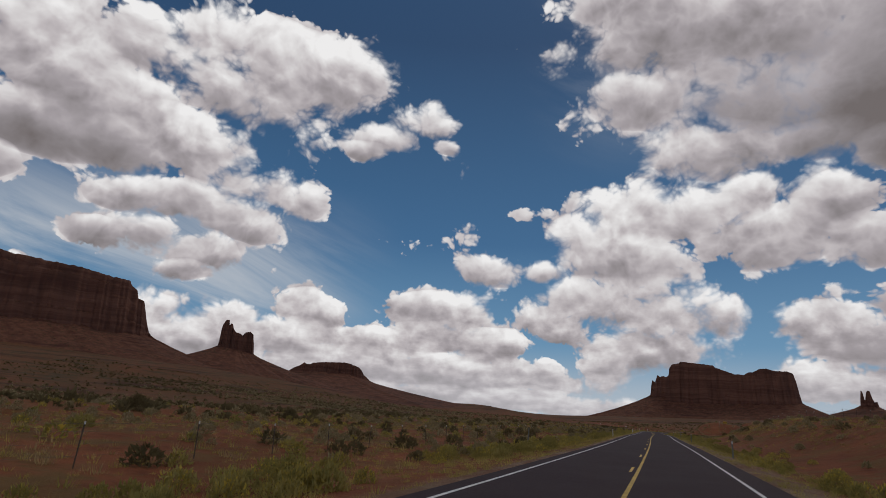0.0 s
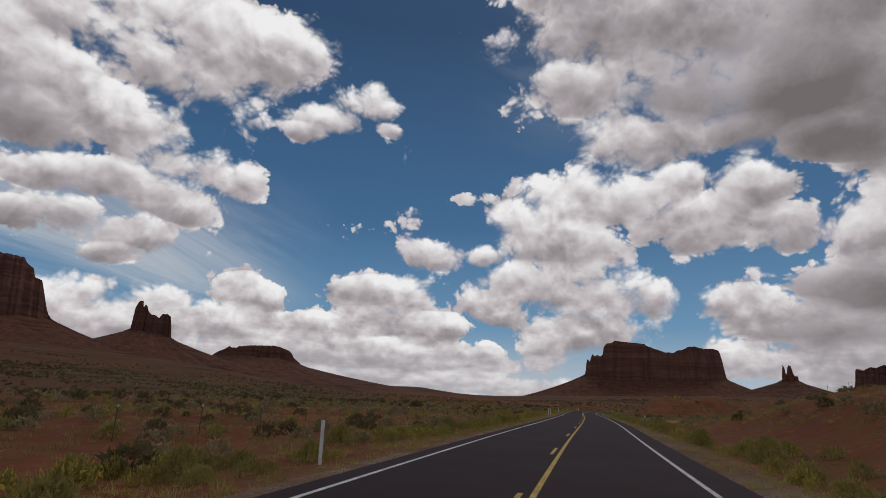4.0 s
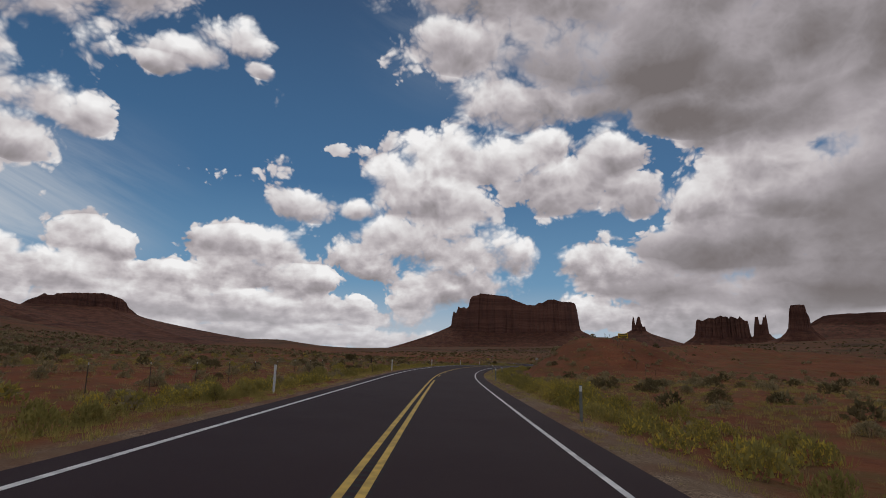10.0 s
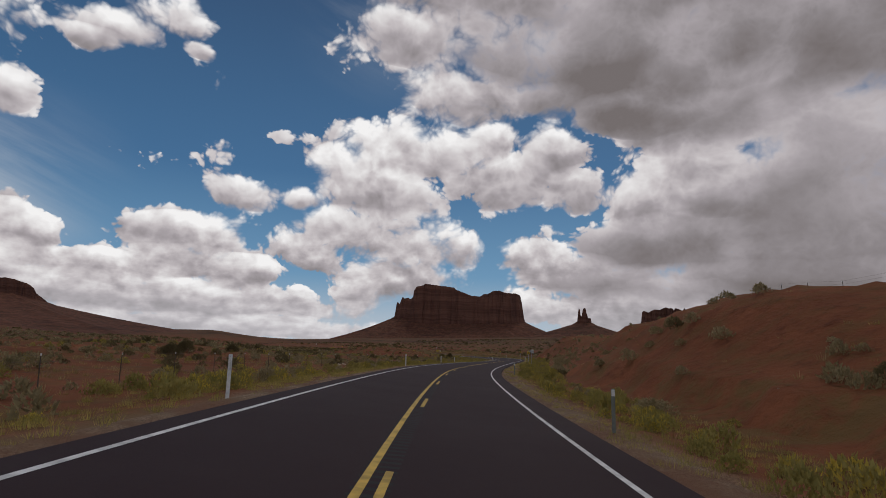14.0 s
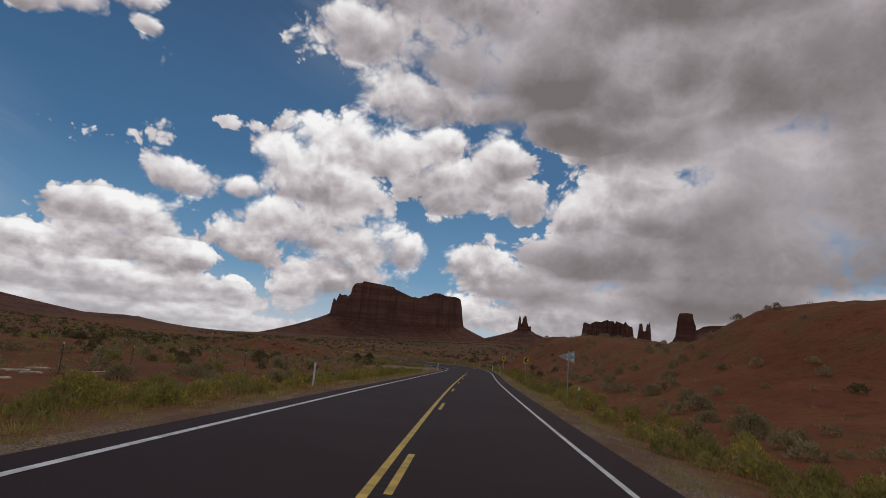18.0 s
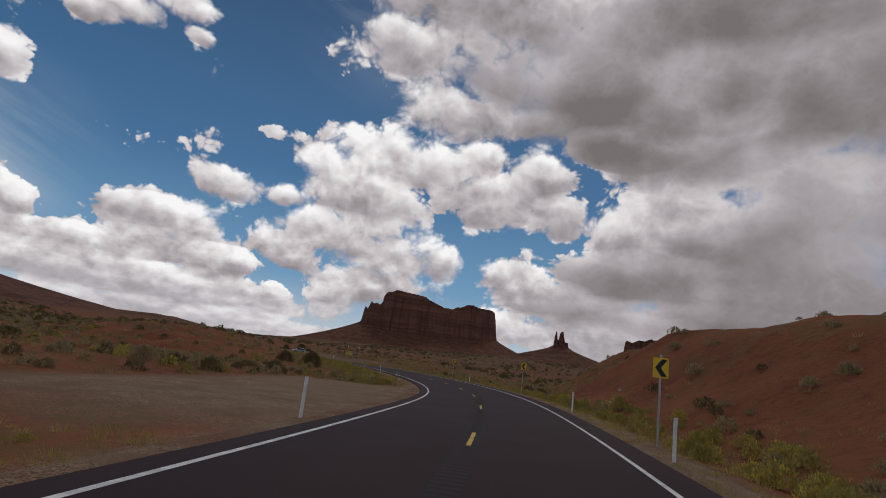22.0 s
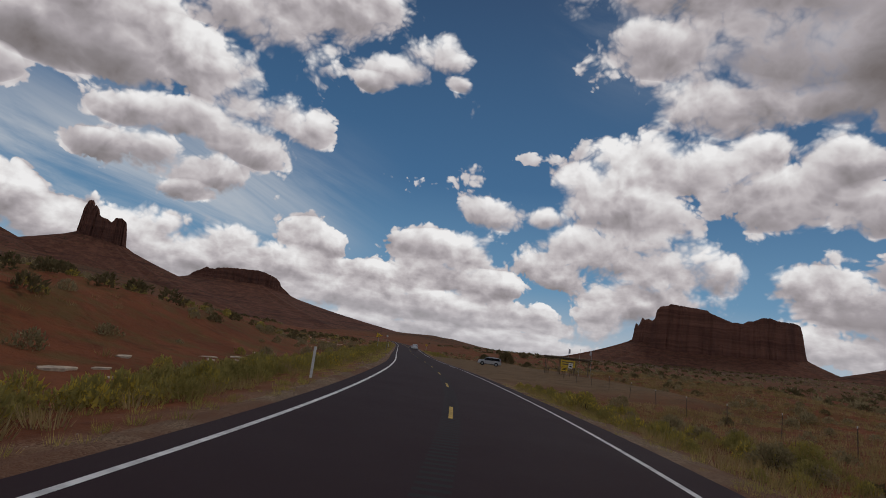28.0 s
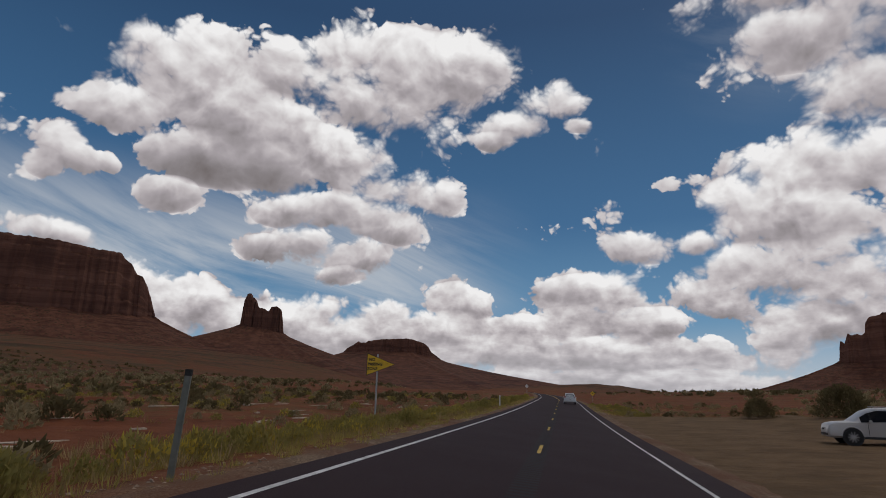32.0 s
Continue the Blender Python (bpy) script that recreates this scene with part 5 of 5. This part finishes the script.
def interp_rows(rows, x):
    a = np.array(rows)
    return [float(np.interp(x, a[:, 0], a[:, k])) for k in range(1, a.shape[1])]


def suv(paint, label, group=""):
    """A seven-seat sport utility car, nose towards +y, on its wheels at z = 0."""
    root = new("parked_car")
    # station along the car: floor, belt, roof height; half widths at sill, belt and roof
    rows = [(-2.42, 0.52, 0.95, 1.00, 0.70, 0.72, 0.66), (-2.36, 0.40, 1.02, 1.30, 0.84, 0.86, 0.66), (-2.15, 0.34, 1.06, 1.64, 0.90, 0.92, 0.66), (-1.8, 0.32, 1.07, 1.71, 0.92, 0.94, 0.68),
            (-0.5, 0.30, 1.05, 1.74, 0.92, 0.94, 0.70), (0.35, 0.30, 1.03, 1.72, 0.92, 0.94, 0.69), (0.75, 0.30, 1.02, 1.58, 0.92, 0.93, 0.66), (1.15, 0.30, 1.02, 1.28, 0.92, 0.92, 0.70), (1.40, 0.30, 1.03, 1.09, 0.93, 0.91, 0.76),
            (1.9, 0.30, 0.99, 1.05, 0.92, 0.90, 0.76), (2.22, 0.30, 0.94, 0.99, 0.89, 0.86, 0.72), (2.36, 0.32, 0.86, 0.92, 0.84, 0.80, 0.66), (2.43, 0.36, 0.66, 0.72, 0.76, 0.74, 0.60)]
    ys = sorted(set([r[0] for r in rows] + list(np.linspace(-2.42, 2.42, 40))))
    bm = bmesh.new()
    loops = []
    for y in ys:
        f, b, t, wf, wb, wt = interp_rows(rows, y)
        half = [(0, f), (wf * 0.9, f), (wf, f + 0.1), (wf * 1.01, (f + b) / 2), (wb, b), (wb * 0.98, b + 0.02), ((wb + wt) / 2, (b + t) / 2), (wt, t - 0.05), (wt * 0.8, t - 0.005), (0, t + 0.012)]
        pts = half + [(-x, z) for x, z in half[-2:0:-1]]
        loops.append([bm.verts.new((x, y, z)) for x, z in pts])
    n = len(loops[0])
    for a, b in zip(loops, loops[1:]):
        for i in range(n):
            bm.faces.new((a[i], a[(i + 1) % n], b[(i + 1) % n], b[i]))
    bm.faces.new(loops[0])
    bm.faces.new(loops[-1][::-1])
    bmesh.ops.recalc_face_normals(bm, faces=bm.faces[:])
    for fc in bm.faces:
        fc.smooth = True
    for ed in bm.edges:
        if len(ed.link_faces) == 2 and ed.calc_face_angle() > 0.42:
            ed.smooth = False
    body = part("body", bm, paint, root)

    def side_glass(y0, y1, side):
        """A pane lying on the car's side between belt and roof."""
        b2 = bmesh.new()
        grid = []
        for y in np.linspace(y0, y1, 16):
            f, b, t, wf, wb, wt = interp_rows(rows, y)
            row = []
            for q in (0.05, 0.45, 0.86):
                z = b + 0.02 + (t - 0.05 - b) * q
                h = (z - b - 0.02) / max(0.02, t - 0.07 - b)
                x = wb * 0.98 + (wt - wb * 0.98) * h
                row.append(b2.verts.new((side * (x + 0.028), y, z)))
            grid.append(row)
        for a, b in zip(grid, grid[1:]):
            for i in range(2):
                b2.faces.new((a[i], a[i + 1], b[i + 1], b[i]))
        bmesh.ops.solidify(b2, geom=b2.faces[:], thickness=0.008)
        return b2
    for side in (-1, 1):
        for y0, y1 in ((-2.1, -1.3), (-1.26, -0.42), (-0.36, 0.62), (0.66, 1.05)):
            part("window", side_glass(y0, y1, side), GLASS, root)
        for y0, y1 in ((-1.31, -1.25), (-0.43, -0.35), (0.61, 0.67)):
            part("pillar", side_glass(y0, y1, side), PLASTIC, root)
        for y0, y1 in ((-1.28, -0.38), (-0.38, 0.78)):
            d = part("door_seam", box(side * 0.945 - 0.004, side * 0.945 + 0.004, y1 - 0.008, y1 + 0.008, 0.42, 1.0), PLASTIC, root)
            part("door_handle", box(side * 0.965 - 0.015, side * 0.965 + 0.015, y0 + 0.10, y0 + 0.30, 0.86, 0.895, 0.008), paint, root)
        part("roof_rail", rod((side * 0.60, -1.8, 1.775), (side * 0.60, 0.3, 1.78), 0.02), GALV, root)
        m = part("mirror", box(side * 1.03 - 0.09, side * 1.03 + 0.09, 0.62, 0.74, 1.03, 1.17, 0.03), paint, root)
        part("sill_trim", box(side * 0.93 - 0.02, side * 0.93 + 0.02, -1.0, 1.0, 0.29, 0.40, 0.01), PLASTIC, root)
        part("headlight", box(side * 0.66 - 0.16, side * 0.66 + 0.16, 2.12, 2.33, 0.72, 0.86, 0.04), LAMP_CLEAR, root, "clear headlight")
        part("tail_light", box(side * 0.78 - 0.09, side * 0.78 + 0.09, -2.42, -2.26, 0.98, 1.24, 0.03), LAMP_RED, root, "red tail light")
        for y in (-1.42, 1.45):
            x = side * 0.865
            # the body has no opening: a black disc imitates the shaded wheel well
            arch = part("wheel_arch", rod((x - side * 0.10, y, 0.38), (x + side * 0.092, y, 0.38), 0.44, n=28), PLASTIC, root)
            for q in range(9):
                a0, a1 = math.pi * q / 9, math.pi * (q + 1) / 9
                part("arch_flare", rod((x + side * 0.075, y + math.cos(a0) * 0.455, 0.38 + math.sin(a0) * 0.455), (x + side * 0.075, y + math.cos(a1) * 0.455, 0.38 + math.sin(a1) * 0.455), 0.035, n=8), paint, arch)
            wheel = part("wheel", rod((x - 0.11, y, 0.36), (x + 0.11, y, 0.36), 0.36, n=32), TYRE, root)
            part("rim", rod((x + side * 0.10, y, 0.36), (x + side * 0.122, y, 0.36), 0.25, n=24), PLASTIC, wheel)
            for k in range(10):
                a = k * 2 * math.pi / 10
                part("spoke", rod((x + side * 0.125, y, 0.36), (x + side * 0.125, y + math.cos(a) * 0.24, 0.36 + math.sin(a) * 0.245), 0.024, 0.020, 6), RIM, wheel)
            part("hub", rod((x + side * 0.12, y, 0.36), (x + side * 0.14, y, 0.36), 0.06, n=12), RIM, wheel)
    # windscreen and rear window
    part("windscreen", plate([(-0.72, 0.0), (0.72, 0.0), (0.60, 0.66), (-0.60, 0.66)], -0.006, 0.006), GLASS, root).matrix_basis = pose(0, 1.30, 1.10, 51, 0, 0)
    part("rear_window", plate([(-0.70, 0.0), (0.70, 0.0), (0.58, 0.42), (-0.58, 0.42)], -0.006, 0.006), GLASS, root).matrix_basis = pose(0, -2.395, 1.14, -22, 0, 0)
    part("rear_bumper", box(-0.84, 0.84, -2.48, -2.36, 0.42, 0.68, 0.04), paint, root)
    part("front_bumper", box(-0.72, 0.72, 2.30, 2.46, 0.36, 0.56, 0.05), PLASTIC, root)
    part("grille", box(-0.42, 0.42, 2.36, 2.43, 0.62, 0.76, 0.02), PLASTIC, root)
    part("number_plate", box(-0.15, 0.15, -2.492, -2.481, 0.74, 0.86, 0.004), POST_WHITE, root)
    bars(root, [(0, 0.80, 0.2, 0.05, -2.4925)], PLASTIC)
    part("wiper", rod((0, -2.43, 1.13), (0.35, -2.42, 1.2), 0.01, n=6), PLASTIC, root)
    part("rear_spoiler", box(-0.58, 0.58, -2.36, -2.16, 1.66, 1.70, 0.012), paint, root)
    return tagged(root, label, "car", group)


def build_cars():
    p = along(690.0, 15.8)
    h = float(np.interp(694.0, _s, np.degrees(_h)))
    suv(PAINT_SILVER, "silver sport utility car parked on the dirt lay-by").matrix_basis = pose(p[0], p[1], float(height(p[:1], p[1:2])[0]), 0, 0, h + 80)
    p = along(757.0, 1.75)
    w = suv(PAINT_WHITE, "white sport utility car standing in its highway lane")
    w.name = "white_car"
    w.matrix_basis = pose(p[0], p[1], p[2] + 0.003, 0.7, 0, h + 0.3)


def build_stall():
    """A vendor's shelter of poles with a flat roof, banners, tables and flags."""
    m = stand(657.5, 22.5, 0)
    root = new("vendor_shelter")
    for x in (-3.7, -1.3, 1.3, 3.7):
        for y in (-1.4, 1.4):
            part("pole", rod((x, y, 0), (x + 0.05, y, 2.55), 0.06, 0.05, 8), WOOD, root)
    part("roof", box(-4.0, 4.0, -1.7, 1.7, 2.55, 2.68, 0.03), WOOD, root)
    for y in (-1.4, 1.4):
        part("beam", box(-3.9, 3.9, y - 0.05, y + 0.05, 2.42, 2.55, 0.01), WOOD, root)
    part("banner", box(-1.0, 1.5, -1.52, -1.49, 1.25, 2.3, 0.006), CANVAS, root, "yellow cloth banner")
    bars(root, [(0.25, 2.0, 2.1, 0.14, -1.525), (0.25, 1.65, 1.9, 0.14, -1.525)], WOOD)
    for x in (-2.4, 0.1, 2.5):
        part("table_top", box(x - 0.9, x + 0.9, -0.4, 0.4, 0.74, 0.78, 0.008), WOOD, root)
        for dx in (-0.8, 0.8):
            for dy in (-0.33, 0.33):
                part("table_leg", box(x + dx - 0.03, x + dx + 0.03, dy - 0.03, dy + 0.03, 0, 0.74), WOOD, root)
    root.matrix_basis = m @ pose(0, 0, 0, 0, 0, -20) @ Matrix.Diagonal((0.85, 0.9, 1, 1))
    tagged(root, "open wooden vendor shelter with a yellow banner", "shelter")
    f = new("flag_pole")
    part("pole", rod((0, 0, 0), (0, 0, 4.15), 0.025, 0.018, 8), GALV, f)
    part("flag", plate([(0.02, 3.35), (0.4, 3.42), (0.44, 3.6), (0.38, 4.05), (0.02, 4.1)], -0.008, 0.008), plain("striped_flag_cloth", (0.55, 0.50, 0.50), 0.8, vary=0.4, scale=6), f, "faded cloth")
    tagged(f, "faded cloth flag on a thin metal pole", "flag", "flags over the shelter")
    for k, (s, lat) in enumerate(((660.5, 23.5), (657.5, 24.4), (654.5, 25.2))):
        q = stand(s, lat, 30 + 40 * k)
        if k == 0:
            f.matrix_basis = q
        else:
            copy_thing(f, q)
    sg = new("notice_board")
    part("stake", box(-0.04, 0.04, 0.01, 0.08, 0, 1.5, 0.005), WOOD, sg)
    part("board", box(-0.4, 0.4, -0.012, 0.012, 1.0, 1.5, 0.006), SIGN_YELLOW, sg, "small yellow board")
    bars(sg, [(0, 1.36, 0.6, 0.1, -0.014), (0, 1.18, 0.6, 0.1, -0.014)], SIGN_BLACK)
    tagged(sg, "small yellow notice board on a wooden stake", "sign").matrix_basis = stand(646, 18.8, -30)
    wb = new("notice_board")
    part("stake", box(-0.04, 0.04, 0.01, 0.08, 0, 1.9, 0.005), WOOD, wb)
    part("board", box(-0.28, 0.28, -0.012, 0.012, 1.2, 1.9, 0.006), POST_WHITE, wb, "small white board")
    bars(wb, [(0, 1.7, 0.3, 0.08, -0.014), (0, 1.45, 0.34, 0.2, -0.014)], SIGN_BLACK)
    tagged(wb, "small white notice board on a wooden stake", "sign").matrix_basis = stand(650, 20.8, -20)


def slab(r, w, d, h):
    """An uneven flat rock."""
    n = 11
    a = np.linspace(0, 2 * np.pi, n, endpoint=False) + r.uniform(-0.15, 0.15, n)
    q = r.uniform(0.7, 1.1, n)
    rim = np.stack([np.cos(a) * q * w / 2, np.sin(a) * q * d / 2], -1)
    V = np.concatenate([np.c_[rim * 1.05, np.full(n, -0.1)], np.c_[rim, np.full(n, h) * r.uniform(0.6, 1, n)], np.c_[rim * 0.75, np.full(n, h) * r.uniform(0.9, 1.15, n)]])
    F = [(k * n + i, k * n + (i + 1) % n, (k + 1) * n + (i + 1) % n, (k + 1) * n + i) for k in range(2) for i in range(n)]
    return V, F, list(range(2 * n, 3 * n))


def build_rocks():
    r = np.random.RandomState(8)
    spots = [(586.8, -11.5), (588.5, -11.2), (587.4, -10.1), (588.8, -9.7), (590.0, -10.0), (596.6, -10.9), (597.8, -11.5), (598.8, -10.6), (600.2, -11.0), (603.4, -11.0), (605.5, -11.4), (592, -12.4),
             (374.5, -15.6), (377, -17), (380, -19), (385, -15), (388, -14.2), (391, -16), (405, -15.6), (408, -17.5), (411, -19), (402, -20), (524, -9), (526, -11), (512, 12), (515, 14), (660, -14), (665, -15), (671, -14.5), (678, -16), (686, -15.2), (560, 13), (548, 12.5)]
    # low ledges on the flat beyond the bend and on the slope before it
    spots += [(r.uniform(668, 735), r.uniform(-34, -15)) for _ in range(34)] + [(r.uniform(372, 415), r.uniform(-26, -13)) for _ in range(16)]
    for k, (s, lat) in enumerate(spots):
        wide = r.uniform(0.7, 2.1) * (1.5 if k > 32 else 1.0)
        V, F, top = slab(r, wide, r.uniform(0.3, 0.7), r.uniform(0.025, 0.07))
        me = bpy.data.meshes.new("flat_rock")
        me.from_pydata(V.tolist(), [], F + [tuple(top)])
        me.materials.append(PALE_SLAB)
        ob = new("flat_rock", me)
        ob.matrix_basis = stand(s, lat, r.uniform(60, 120), 0.0)
        tagged(ob, "pale flat sandstone slab lying in red soil", "rock", "pale slabs")


build_posts()
build_fences()
build_signs()
build_cars()
build_stall()
build_rocks()
